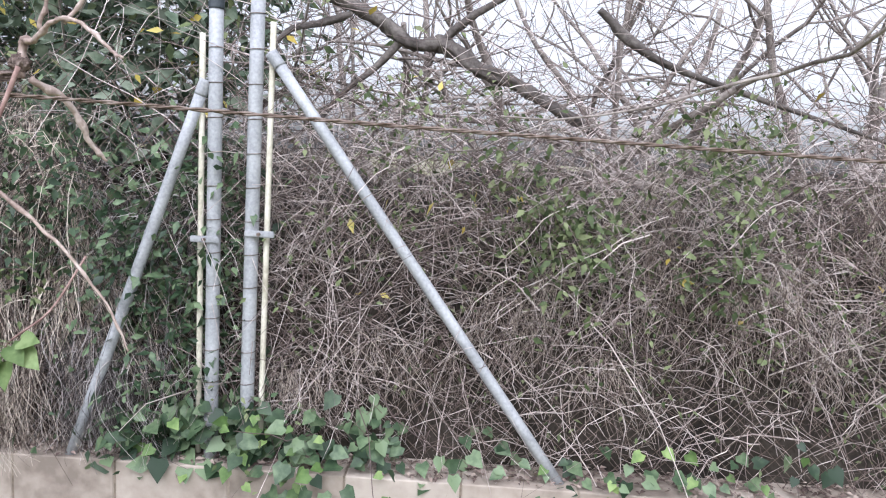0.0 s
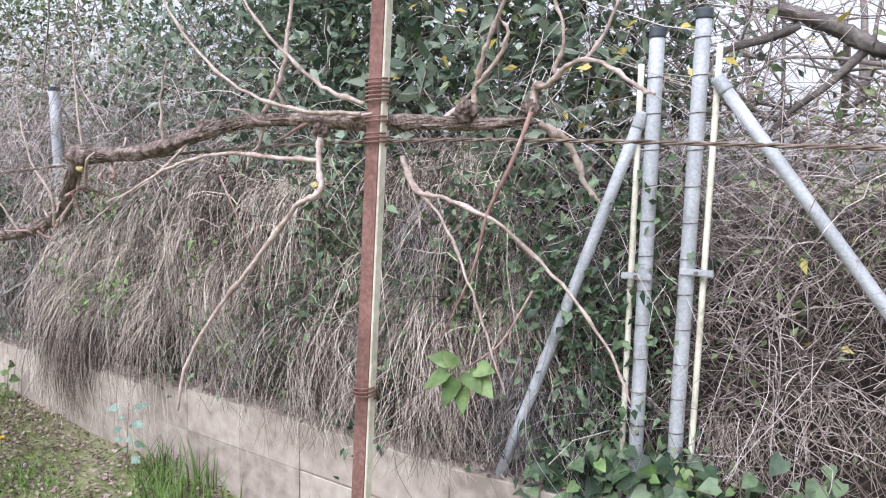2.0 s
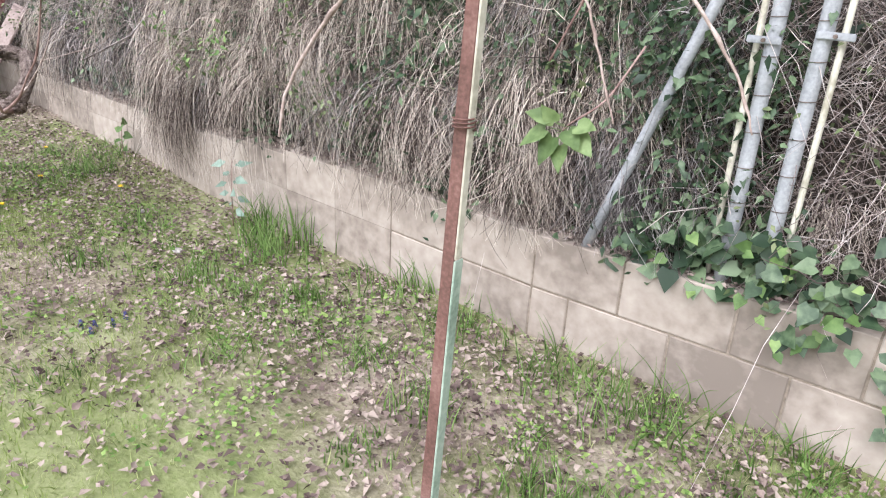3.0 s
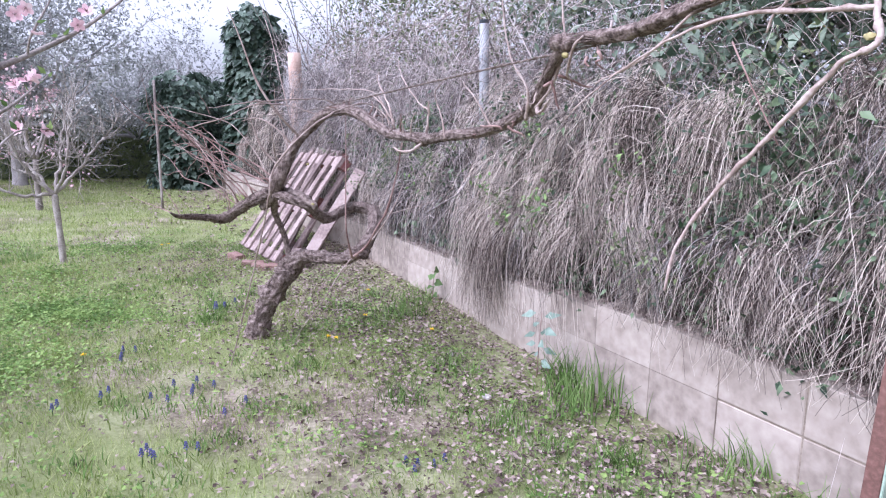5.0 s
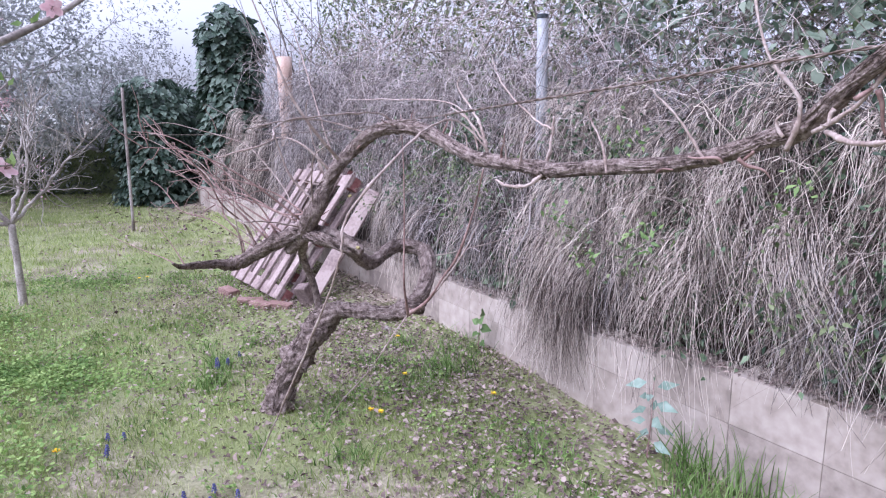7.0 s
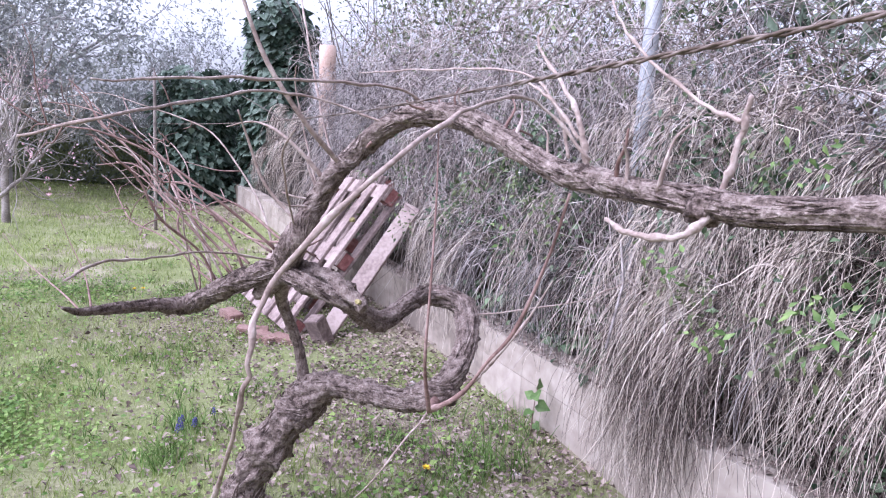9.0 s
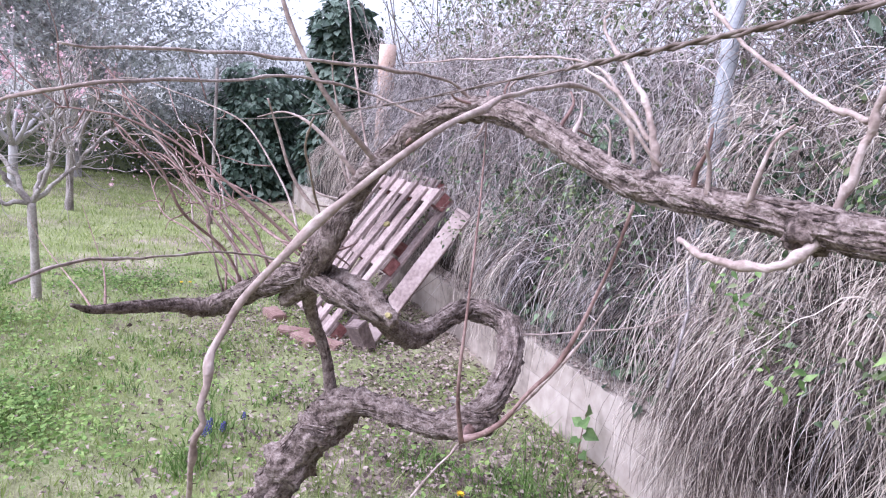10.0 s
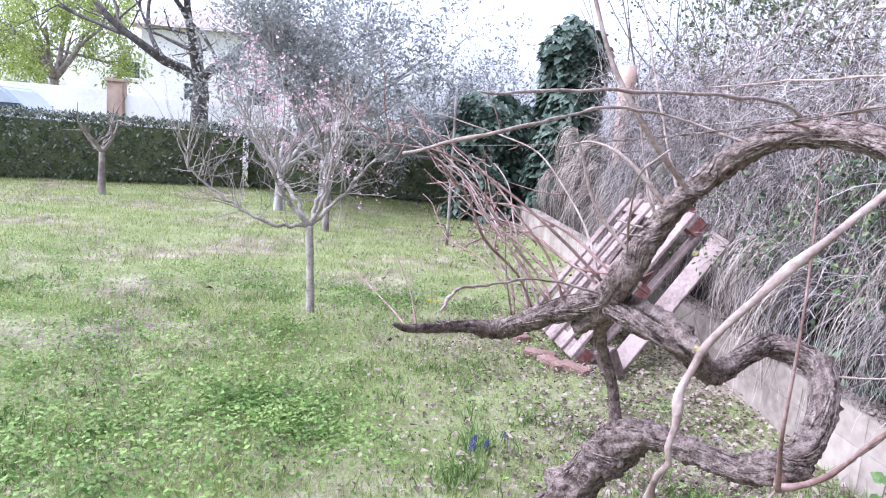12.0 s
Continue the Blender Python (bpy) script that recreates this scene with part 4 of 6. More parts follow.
def tangle(n, x0, x1, y0, y1, z0, z1, seed, length=0.6, r0=0.0028, droop=0.3, k=7, floor=0.0):
    """Arching twigs in every direction; y counts from the wall."""
    g = np.random.default_rng(seed)
    x, y, z = g.uniform(x0, x1, n), g.uniform(y0, y1, n), g.uniform(z0, z1, n)
    a, b = g.uniform(0, 2 * np.pi, n), g.normal(0.15, 0.55, n)
    L = length * g.lognormal(0, 0.4, n)
    d = np.stack([np.cos(a) * np.cos(b), 0.55 * np.sin(a) * np.cos(b), np.sin(b)], -1)
    t = np.linspace(0, 1, k)[None, :, None]
    bend = g.normal(0, 0.25, (n, 1, 3)) - np.array([0, 0, droop])
    if floor:
        low = floor + 0.3 * g.random(n)
        end = z + L * (d[:, 2] + bend[:, 0, 2])
        L = np.where(end < low, L * np.clip((z - low) / np.maximum(z - end, 0.01), 0.05, 1), L)
    P = np.stack([x, y + wall_y(x), z], -1)[:, None] + L[:, None, None] * (d[:, None] * t + bend * t * t) + g.normal(0, 0.008, (n, k, 3))
    R = r0 * g.uniform(0.6, 1.6, (n, 1)) * (1 - 0.6 * t[..., 0])
    return tubes(P, np.broadcast_to(R, (n, k)), 3)


# openings in the curtain where the dark leaves behind show: x, z, half width, half height
OPENINGS = np.array([(-3.30, 0.82, 0.22, 0.20), (-3.72, 1.20, 0.18, 0.16), (-3.78, 0.80, 0.20, 0.18), (-4.12, 0.62, 0.12, 0.14), (-2.62, 0.78, 0.20, 0.16), (-2.15, 1.20, 0.16, 0.20), (-4.95, 0.80, 0.25, 0.22), (-4.30, 1.05, 0.14, 0.16), (-1.80, 0.80, 0.14, 0.14), (-5.9, 1.0, 0.3, 0.25), (-3.0, 1.45, 0.20, 0.12), (-1.5, 1.35, 0.12, 0.2)])


def locks(count, x0, x1, seed, per=95, z0=0.85, z1=1.72, r0=0.0016, shift=0.0, length=0.62, fwd=0.22, over=0.25, flow=-0.04, crown=0.04, width=1.0):
    """Overlapping locks of stems: each springs from the bank, arches forward and falls in a ragged tuft."""
    g = np.random.default_rng(seed)
    cx = x0 + (x1 - x0) * (np.arange(count) + g.uniform(0, 1, count)) / count
    q = g.uniform(0, 1, count)
    cz = z1 - (z1 - z0) * q + 0.07 * wave(cx, (1.3, 0), (3.7, 1))
    lf, ll, lw = fwd * g.uniform(0.4, 1.5, count), length * g.uniform(0.6, 1.25, count), width * g.uniform(0.035, 0.10, count)
    lean_x = flow + g.normal(0, 0.13, count)
    hangs = g.random(count) < over
    k = np.repeat(np.arange(count), per)
    n = len(k)
    held = np.clip((-1.25 - cx[k]) / 0.4, 0.0, 1.0)
    X0 = cx[k] + g.normal(0, 1, n) * lw[k]
    Z0 = cz[k] + g.normal(0, crown, n)
    Y0 = wall_y(X0) + 0.40 - 0.26 * q[k] + shift + g.normal(0, 0.035, n)
    F = lf[k] * g.uniform(0.5, 1.15, n) * (0.45 + 0.55 * held)
    end_y = Y0 - F
    L = ll[k] * g.uniform(0.45, 1.2, n)
    floor = np.where((end_y < wall_y(X0) - 0.01) & hangs[k], 0.14 + 0.22 * g.random(n), wall_top(X0) - 0.02 + 0.18 * g.random(n) ** 2)
    L = np.clip(np.minimum(L, Z0 + 0.05 - floor), 0.10, None)
    t = np.linspace(0, 1, 10)[None]
    fan = g.normal(0, 0.25, (n, 1))
    amp = g.uniform(0.006, 0.042, (n, 1)) * (0.2 + t)
    curl = g.normal(0, 0.10, (n, 1)) * t ** 2.5
    X = X0[:, None] + L[:, None] * (fan * np.sin(t * 1.5) + lean_x[k][:, None] * t ** 1.5) + amp * np.sin(t * g.uniform(3, 10, (n, 1)) + g.uniform(0, 6, (n, 1))) + curl
    Y = Y0[:, None] - F[:, None] * (1 - (1 - t) ** 3) + amp * np.sin(t * g.uniform(3, 10, (n, 1)) + g.uniform(0, 6, (n, 1)))
    Z = Z0[:, None] + 0.14 * g.uniform(0.2, 1, (n, 1)) * np.sin(t * 3.14) * (1 - t) ** 2 - L[:, None] * t ** 1.35 + 0.4 * amp * np.sin(t * g.uniform(5, 12, (n, 1)))
    R = 0.82 * r0 * g.uniform(0.6, 1.6, (n, 1)) * (1 - 0.6 * t)
    o = OPENINGS[None]
    inside = ((np.abs(X[:, 6, None] - o[..., 0]) / o[..., 2]) ** 2 + (np.abs(Z[:, 6, None] - o[..., 1]) / o[..., 3]) ** 2 < 1).any(1) | ((np.abs(X[:, 3, None] - o[..., 0]) / o[..., 2]) ** 2 + (np.abs(Z[:, 3, None] - o[..., 1]) / o[..., 3]) ** 2 < 1).any(1)
    keep = ~inside | (g.random(n) < 0.22)
    return tubes(np.stack([X, Y, Z], -1)[keep], R[keep], 3)


v, f = merged([locks(34, -4.75, -1.3, 1, 240), locks(12, -4.6, -1.3, 2, 130, 0.72, 1.0, length=0.5, over=0.35, fwd=0.26), locks(24, -10.0, -4.6, 3, 110, 0.7, 1.75, r0=0.0018, over=0.1), locks(10, -5.6, -1.4, 4, 120, 1.6, 1.9, shift=0.2, length=0.7),
               locks(14, -14, -10.0, 6, 70, r0=0.0022), locks(5, -4.62, -4.2, 7, 170, 0.75, 1.05, length=1.15, fwd=0.40, over=1.0, flow=0.0, crown=0.09),
               locks(5, -3.95, -3.55, 8, 110, 0.75, 1.0, length=0.8, fwd=0.42, over=1.0, flow=0.0), locks(22, -0.7, 4.0, 9, 100, 0.8, 1.7, r0=0.0014, shift=0.15, length=0.42, fwd=0.12, over=0.0, flow=0.0),
               tangle(1100, -4.8, -1.3, 0.0, 0.3, 0.75, 1.8, 101, 0.30, 0.0014, 0.9, 8, 0.47)])
stuff("dry_stem_curtain", v, f, M_STRAW, "thick curtain of dry straw-coloured stems draped over the wall", "dry stems")
v, f = merged([locks(7, -1.35, -0.92, 13, 100, 0.8, 1.45, length=0.5), locks(22, -4.8, -1.3, 14, 110, 0.8, 1.7, length=0.5, shift=0.06, width=1.6), locks(30, -10, -4.8, 15, 90, 0.75, 1.8, length=0.5, shift=0.04, width=2.0, r0=0.0018), locks(24, -11.0, -4.4, 5, 75, 1.55, 2.25, shift=0.35, length=0.7, r0=0.0019),
               tangle(600, -1.5, -0.8, 0.16, 0.4, 0.7, 1.6, 103, 0.3, 0.0015, 0.9, 8, 0.5), tangle(1600, -10, -4.5, 0.0, 0.45, 0.75, 2.0, 102, 0.34, 0.0016, 0.9, 8, 0.5), tangle(1800, -10.2, -8.2, -0.1, 0.5, 1.3, 2.12, 104, 0.36, 0.0018, 0.7, 8)])
stuff("grey_stem_curtain", v, f, M_GREYSTEM, "older grey stems tangled under the straw-coloured ones", "dry stems")


v, f = merged([tangle(8600, -0.9, 5.0, 0.12, 0.6, 0.5, 1.85, 11, 0.30, 0.00155, 0.5, 6), tangle(700, -0.9, 5.0, 0.12, 0.5, 0.5, 1.8, 10, 0.55, 0.0026, 0.2, 6), tangle(2000, -0.9, 5.0, 0.3, 1.4, 1.4, 2.05, 12, 0.45, 0.0019, k=6),
               tangle(2200, -10, -0.9, 0.3, 1.2, 1.3, 2.3, 13, 0.5, 0.0021, 0.6, 6), tangle(2300, -14, -3.0, 0.7, 1.5, 1.7, 3.0, 14, 0.55, 0.0024, 0.6, 6),
               tangle(2400, -10, -4.2, -0.10, 0.4, 0.7, 2.0, 19, 0.3, 0.0017, 0.8, 6), tangle(1600, -10, -3.5, 0.2, 0.7, 1.4, 2.5, 17, 0.45, 0.0018, 0.7, 6), tangle(1400, -4, -0.5, 0.7, 1.5, 1.8, 3.2, 16, 0.6, 0.0026, k=6), tangle(380, -0.8, 3.0, 0.25, 0.6, 1.8, 2.4, 20, 0.5, 0.002, 0.1), tangle(260, -0.8, 4.5, 0.8, 2.2, 2.0, 3.0, 22, 0.8, 0.0028, -0.1)])
stuff("bramble_thicket", v, f, M_TWIG, "dense leafless bramble thicket of grey-brown twigs", "brambles")


def leaf_cloud(n, x0, x1, y0, y1, z0, z1, seed, size=0.045, clump=60, spread=0.18, tv=LEAF_V, tf=LEAF_F, droop=0.3):
    g = np.random.default_rng(seed)
    c = np.stack([g.uniform(x0, x1, clump), g.uniform(y0, y1, clump), g.uniform(z0, z1, clump)], -1)
    c[:, 1] += wall_y(c[:, 0])
    p = c[g.integers(0, clump, n)] + g.normal(0, spread, (n, 3)) * np.array([1, 0.6, 0.9])
    out = g.normal(0, 1, (n, 3)) + np.array([0, -0.5, -droop])
    up = g.normal(0, 0.5, (n, 3)) + np.array([0, -0.6, 0.8])
    return scatter(tv, tf, p, out, up, size * g.uniform(0.6, 1.4, n))


v, f = merged([leaf_cloud(4600, -3.1, -0.9, 0.45, 1.2, 1.7, 3.1, 21, 0.095, 90, 0.2), leaf_cloud(4600, -5.0, -2.2, 0.5, 1.1, 1.8, 3.3, 22, 0.07, 80, 0.25)])
stuff("laurel_hedge", v, f, M_LAUREL, "tall hedge of broad grey-green evergreen leaves", "hedge")
v, f = merged([leaf_cloud(1300, -2.6, -0.7, 0.15, 0.5, 1.2, 1.75, 25, 0.06, 40, 0.12), leaf_cloud(3600, -9, -0.9, 0.12, 0.35, 0.55, 1.5, 28, 0.05, 130, 0.12), leaf_cloud(7500, -6.8, -0.9, 0.06, 0.3, 0.5, 1.6, 33, 0.045, 110, 0.11), leaf_cloud(1200, -1.2, -0.75, 0.1, 0.2, 0.7, 1.7, 34, 0.045, 16, 0.1)])
stuff("leafy_hedge", v, f, M_IVY, "dark green leafy hedge of glossy shrubs and ivy", "hedge")
v, f = merged([leaf_cloud(4200, -0.6, 3.2, 0.05, 0.5, 0.6, 1.9, 23, 0.03, 70, 0.13), leaf_cloud(900, 0.3, 1.3, 0.05, 0.25, 1.3, 1.75, 27, 0.045, 14, 0.10), leaf_cloud(700, -9, -1.0, -0.1, 0.2, 0.7, 1.6, 24, 0.035, 16, 0.08),
               leaf_cloud(9500, -14, -3.0, 1.0, 2.2, 1.9, 4.4, 26, 0.055, 170, 0.3), leaf_cloud(2600, -9, -2.2, 0.4, 0.9, 1.6, 2.6, 50, 0.045, 60, 0.16), leaf_cloud(9000, -14, -2.4, 2.2, 3.6, 1.8, 4.8, 51, 0.10, 130, 0.36), leaf_cloud(1800, -3.2, -0.4, 0.5, 1.2, 1.8, 3.0, 29, 0.06, 40, 0.2)])
stuff("shrub_leaves", v, f, M_SHRUB, "sparse small green leaves among the dry shrubs", "shrub leaves")
v, f = merged([leaf_cloud(36, -2.4, -0.3, 0.3, 0.7, 1.75, 2.6, 30, 0.07, 26, 0.1), leaf_cloud(30, -0.4, 2.0, 0.1, 0.3, 1.0, 2.2, 31, 0.05, 20, 0.1)])
stuff("yellow_leaves", v, f, M_YELLOWLEAF, "a few yellowing leaves in the hedge", "leaves")
# thick stems inside the hedge
v, f = merged([tangle(420, -14, -0.4, 1.0, 2.4, 0.8, 2.6, 18, 1.6, 0.010, -0.4)])
stuff("hedge_stems", v, f, M_BRANCH, "grey upright stems inside the overgrown hedge", "stems")

# ivy along the top of the wall
def ivy(n, x0, x1, seed, size=0.10, z=0.56, dy=0.02):
    g = np.random.default_rng(seed)
    x = g.uniform(x0, x1, n)
    p = np.stack([x, wall_y(x) + dy + g.normal(0, 0.06, n), z + g.normal(0, 0.07, n)], -1)
    out = np.stack([g.normal(0, 0.7, n), -np.abs(g.normal(0.5, 0.3, n)), g.normal(-0.6, 0.4, n)], -1)
    up = np.stack([g.normal(0, 0.3, n), g.normal(-0.8, 0.2, n), g.normal(0.6, 0.3, n)], -1)
    return scatter(IVY_V, IVY_F, p, out, up, size * g.uniform(0.6, 1.2, n))


v, f = merged([ivy(85, -1.14, -0.72, 31, 0.075, 0.57, 0.08), ivy(80, -0.72, -0.05, 32, 0.068, 0.56, 0.08), ivy(36, -0.95, -0.55, 42, 0.075, 0.66, 0.10), ivy(22, -0.72, -0.15, 36, 0.075, 0.47, -0.02), ivy(90, -0.05, 1.6, 33, 0.06, 0.52, 0.05), ivy(70, -1.1, 0.0, 34, 0.05, 0.62, 0.10), ivy(16, -0.15, 0.0, 37, 0.06, 0.3, -0.03), ivy(120, -6.2, -4.6, 35, 0.05, 0.55, 0.08)])

stuff("ivy", v, f, M_IVY, "clumps of broad dark ivy leaves on the wall top", "ivy")

GREENS = [(-4.11, 2.75, 0.87), (-3.74, 2.72, 1.04), (-3.85, 2.75, 1.48), (-3.67, 2.75, 1.02), (-4.37, 2.78, 1.09), (-3.0, 2.72, 1.3), (-5.6, 2.9, 1.0)]
v, f = merged([ivy(22, -1.1, 0.0, 38, 0.05, 0.58, 0.0), ivy(12, -0.7, -0.3, 39, 0.06, 0.45, -0.04), ivy(14, -0.15, 0.02, 40, 0.05, 0.34, -0.04), ivy(14, 0.4, 1.5, 41, 0.05, 0.55, 0.0)])
def sprays(spots, seed, per=40, size=0.035):
    g = np.random.default_rng(seed)
    c = np.repeat(np.array(spots, float), per, 0)
    p = c + g.normal(0, 0.05, c.shape)
    return scatter(LEAF_V, LEAF_F, p, g.normal(0, 1, p.shape), g.normal(0, 0.4, p.shape) + np.array([0, -0.6, 0.8]), size * g.uniform(0.6, 1.3, len(p)))


v, f = merged([(v, f), sprays(GREENS, 44, 18, 0.04)])
stuff("young_ivy", v, f, M_LEAF, "bright yellow-green young ivy leaves on the wall", "ivy")

# ---- trees ----
def grow(g, p, d, length, r, depth, out, twist=0.35, kids=(2, 4), shrink=0.68, lift=0.12, kmin=0):
    n = 6
    pts, q, dd = [(*p, r)], np.array(p, float), np.array(d, float)
    for i in range(n):
        dd = dd + g.normal(0, twist * 0.35, 3) + np.array([0, 0, lift * 0.3])
        dd /= np.linalg.norm(dd)
        q = q + dd * length / n
        pts.append((*q, max(r * (1 - 0.55 * (i + 1) / n), 0.0012)))
    out.append((depth, np.array(pts)))
    if depth > kmin:
        for _ in range(g.integers(*kids)):
            i = g.integers(2, n + 1)
            nd = dd + g.normal(0, 0.75, 3)
            nd /= np.linalg.norm(nd)
            grow(g, pts[i][:3], nd, length * shrink * g.uniform(0.7, 1.2), pts[i][3] * 0.75, depth - 1, out, twist, kids, shrink, lift, kmin)
    return out


def tree_meshes(branches, sides=6):
    P = np.array([b[:, :3] for _, b in branches])
    R = np.array([b[:, 3] for _, b in branches])
    return tubes(P, R, sides)


def tree(name, label, base, seed, height, r, limbs, depth, mat, spread=0.9, trunk=0.35, leaf=None, leaf_n=0, leaf_size=0.03, blossom=0, category="tree", length=0.5, droop=0.0, lean_to=(0, 0), kids=(2, 4), lift=0.12):
    g = np.random.default_rng(seed)
    t = thing(name, label, category, at=(0, 0, 0))
    top = (base[0] + lean_to[0], base[1] + lean_to[1], height * trunk)
    part("trunk", limb([(base[0], base[1], -0.1, r * 1.25), (base[0] + g.normal(0, 0.02), base[1], height * trunk * 0.5, r), (*top, r * 0.9)], 6, 9, 0.06, seed, 0.06, mat, "trunk"), mat, t)
    br = []
    for k in range(limbs):
        a = 2 * math.pi * k / limbs + g.uniform(-0.4, 0.4)
        d = np.array([math.cos(a) * spread, math.sin(a) * spread, 0.75 + g.uniform(-0.2, 0.4)])
        grow(g, top, d / np.linalg.norm(d), height * length * g.uniform(0.8, 1.2), r * 0.62, depth, br, 0.4, kids, lift=lift)
    for dp, b in br:
        if dp == depth:
            part("limb", limb([tuple(q) for q in b], 2, 7, 0.05, seed, 0.05, mat), mat, t)
    v, f = tree_meshes([q for q in br if q[0] < depth], 4)
    part("twig_crown", raw_mesh("twig_crown", v, f, mat), mat, t)
    tips = np.concatenate([b[3:, :3] for dp, b in br if dp <= 1])
    if leaf_n:
        p = tips[g.integers(0, len(tips), leaf_n)] + g.normal(0, 0.06 * height / 3, (leaf_n, 3)) - np.array([0, 0, 1]) * droop * g.uniform(0, 1, (leaf_n, 1))
        v, f = scatter(LEAF_V, LEAF_F, p, g.normal(0, 1, (leaf_n, 3)) - np.array([0, 0, droop]), g.normal(0, 1, (leaf_n, 3)) + np.array([0, 0, 0.5]), leaf_size * g.uniform(0.6, 1.4, leaf_n))
        part("foliage", raw_mesh("foliage", v, f, leaf), leaf, t)
    if blossom:
        p = tips[g.integers(0, len(tips), blossom)] + g.normal(0, 0.03, (blossom, 3))
        v, f = scatter(IVY_V, IVY_F, p, g.normal(0, 1, (blossom, 3)), g.normal(0, 1, (blossom, 3)), 0.05 * g.uniform(0.6, 1.2, blossom))
        part("blossom", raw_mesh("blossom", v, f, M_PINK), M_PINK, t, "pale pink blossom")
    return t


def shaped_tree(name, label, base, fork, limbs, seed, r, twigs=26):
    t = thing(name, label, "tree")
    g = np.random.default_rng(seed)
    part("trunk", limb([(*base, -0.1, r * 1.2), ((base[0] + fork[0]) / 2 + 0.015, (base[1] + fork[1]) / 2, fork[2] * 0.5, r), (*fork, r * 0.95)], 8, 12, 0.07, seed, 0.06, M_PALEBARK), M_PALEBARK, t)
    br = []
    for k, c in enumerate(limbs):
        q = smooth_line([(*fork, r * 0.62)] + [(*p, r * w) for p, w in zip(c, np.linspace(0.5, 0.16, len(c)))], 6)
        q[1:, :3] += g.normal(0, 0.008, (len(q) - 1, 3))
        part("limb", limb([tuple(v) for v in q], 2, 8, 0.06, seed + k, 0.06, M_PALEBARK), M_PALEBARK, t)
        for _ in range(twigs):
            i = g.integers(len(q) // 3, len(q))
            d = g.normal(0, 0.7, 3) + np.array([0, 0, 0.75])
            grow(g, q[i, :3], d / np.linalg.norm(d), g.uniform(0.15, 0.5), 0.005, 1, br, 0.5, (1, 3), 0.6, 0.3)
    v, f = tree_meshes(br, 3)
    part("twig_crown", raw_mesh("twig_crown", v, f, M_PALEBARK), M_PALEBARK, t)


shaped_tree("peach_tree", "young bare peach tree with an open vase crown on the lawn", (-8.38, 0.42), (-8.30, 0.38, 0.72), [[(-8.25, 0.1, 0.72), (-8.2, -0.2, 0.86), (-8.2, -0.49, 1.08), (-8.2, -0.55, 1.25)], [(-8.2, 0.48, 0.95), (-8.15, 0.52, 1.2), (-8.2, 0.60, 1.64)], [(-8.3, 0.6, 0.95), (-8.3, 0.8, 1.2), (-8.2, 0.98, 1.46)], [(-8.3, 0.2, 0.9), (-8.2, 0.08, 1.14), (-8.2, 0.0, 1.4)], [(-8.5, 0.45, 1.0), (-8.7, 0.5, 1.3), (-8.8, 0.6, 1.7)], [(-8.5, 0.2, 0.95), (-8.75, 0.0, 1.2), (-8.9, -0.2, 1.5)]], 41, 0.030, 34)
tree("fruit_tree", "small bare fruit tree on the lawn", (-13.1, 0.33), 42, 2.0, 0.045, 5, 2, M_BRANCH, 0.9, 0.4, length=0.4)
tree("fruit_tree", "small pruned fruit tree standing before the clipped hedge", (-16.0, -3.76), 43, 1.7, 0.06, 4, 1, M_BRANCH, 1.1, 0.45, length=0.4)
# almond and olives take the haze-lightened branch colour
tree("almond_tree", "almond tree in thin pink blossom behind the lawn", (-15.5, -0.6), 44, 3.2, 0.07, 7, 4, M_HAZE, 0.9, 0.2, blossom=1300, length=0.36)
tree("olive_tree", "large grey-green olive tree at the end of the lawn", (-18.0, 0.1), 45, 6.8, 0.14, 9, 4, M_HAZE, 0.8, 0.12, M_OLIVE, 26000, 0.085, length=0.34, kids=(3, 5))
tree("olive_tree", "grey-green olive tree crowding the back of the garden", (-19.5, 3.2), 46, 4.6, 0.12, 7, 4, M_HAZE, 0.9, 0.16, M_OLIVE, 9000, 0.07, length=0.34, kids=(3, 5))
tree("willow_tree", "weeping tree in yellow-green spring leaf beyond the boundary wall", (-36, -12.5), 47, 9.0, 0.22, 7, 3, M_BRANCH, 0.8, 0.3, M_WILLOW, 16000, 0.16, droop=1.2, length=0.36)
tree("street_tree", "dark bare tree with a thick trunk behind the hedge", (-23.5, -3.7), 48, 6.0, 0.24, 4, 3, M_DARKBARK, 1.2, 0.42, length=0.45)

# bare trees above the bramble thicket
for k, (x, y, h) in enumerate([(0.6, 4.3, 3.8), (2.4, 4.6, 4.2), (-0.4, 4.9, 4.4), (1.5, 5.4, 4.8), (3.6, 5.0, 4.4)]):
    tree("bare_tree", "leafless tangled tree rising behind the brambles", (x, y), 60 + k, h, 0.055, 5, 4, M_BRANCH, 0.9, 0.32, length=0.38, kids=(2, 4))
old = thing("fallen_branch", "thick dark crooked branch caught across the thicket", "branch")
part("limb", limb([(-0.46, 3.2, 2.33, 0.012), (-0.38, 3.2, 2.31, 0.024), (-0.22, 3.22, 2.245, 0.028), (-0.08, 3.18, 2.15, 0.026), (0.05, 3.2, 2.15, 0.030), (0.20, 3.2, 2.06, 0.026), (0.36, 3.22, 2.01, 0.029), (0.50, 3.2, 1.93, 0.024), (0.70, 3.2, 1.83, 0.018)], 10, 18, 0.2, 71, 0.14, M_DARKBARK), M_DARKBARK, old)
part("side_branch", limb([(-0.34, 3.2, 2.26, 0.014), (-0.46, 3.2, 2.22, 0.015), (-0.60, 3.2, 2.18, 0.012), (-0.70, 3.2, 2.05, 0.007)], 8, 9, 0.15, 73, 0.1, M_DARKBARK), M_DARKBARK, old)
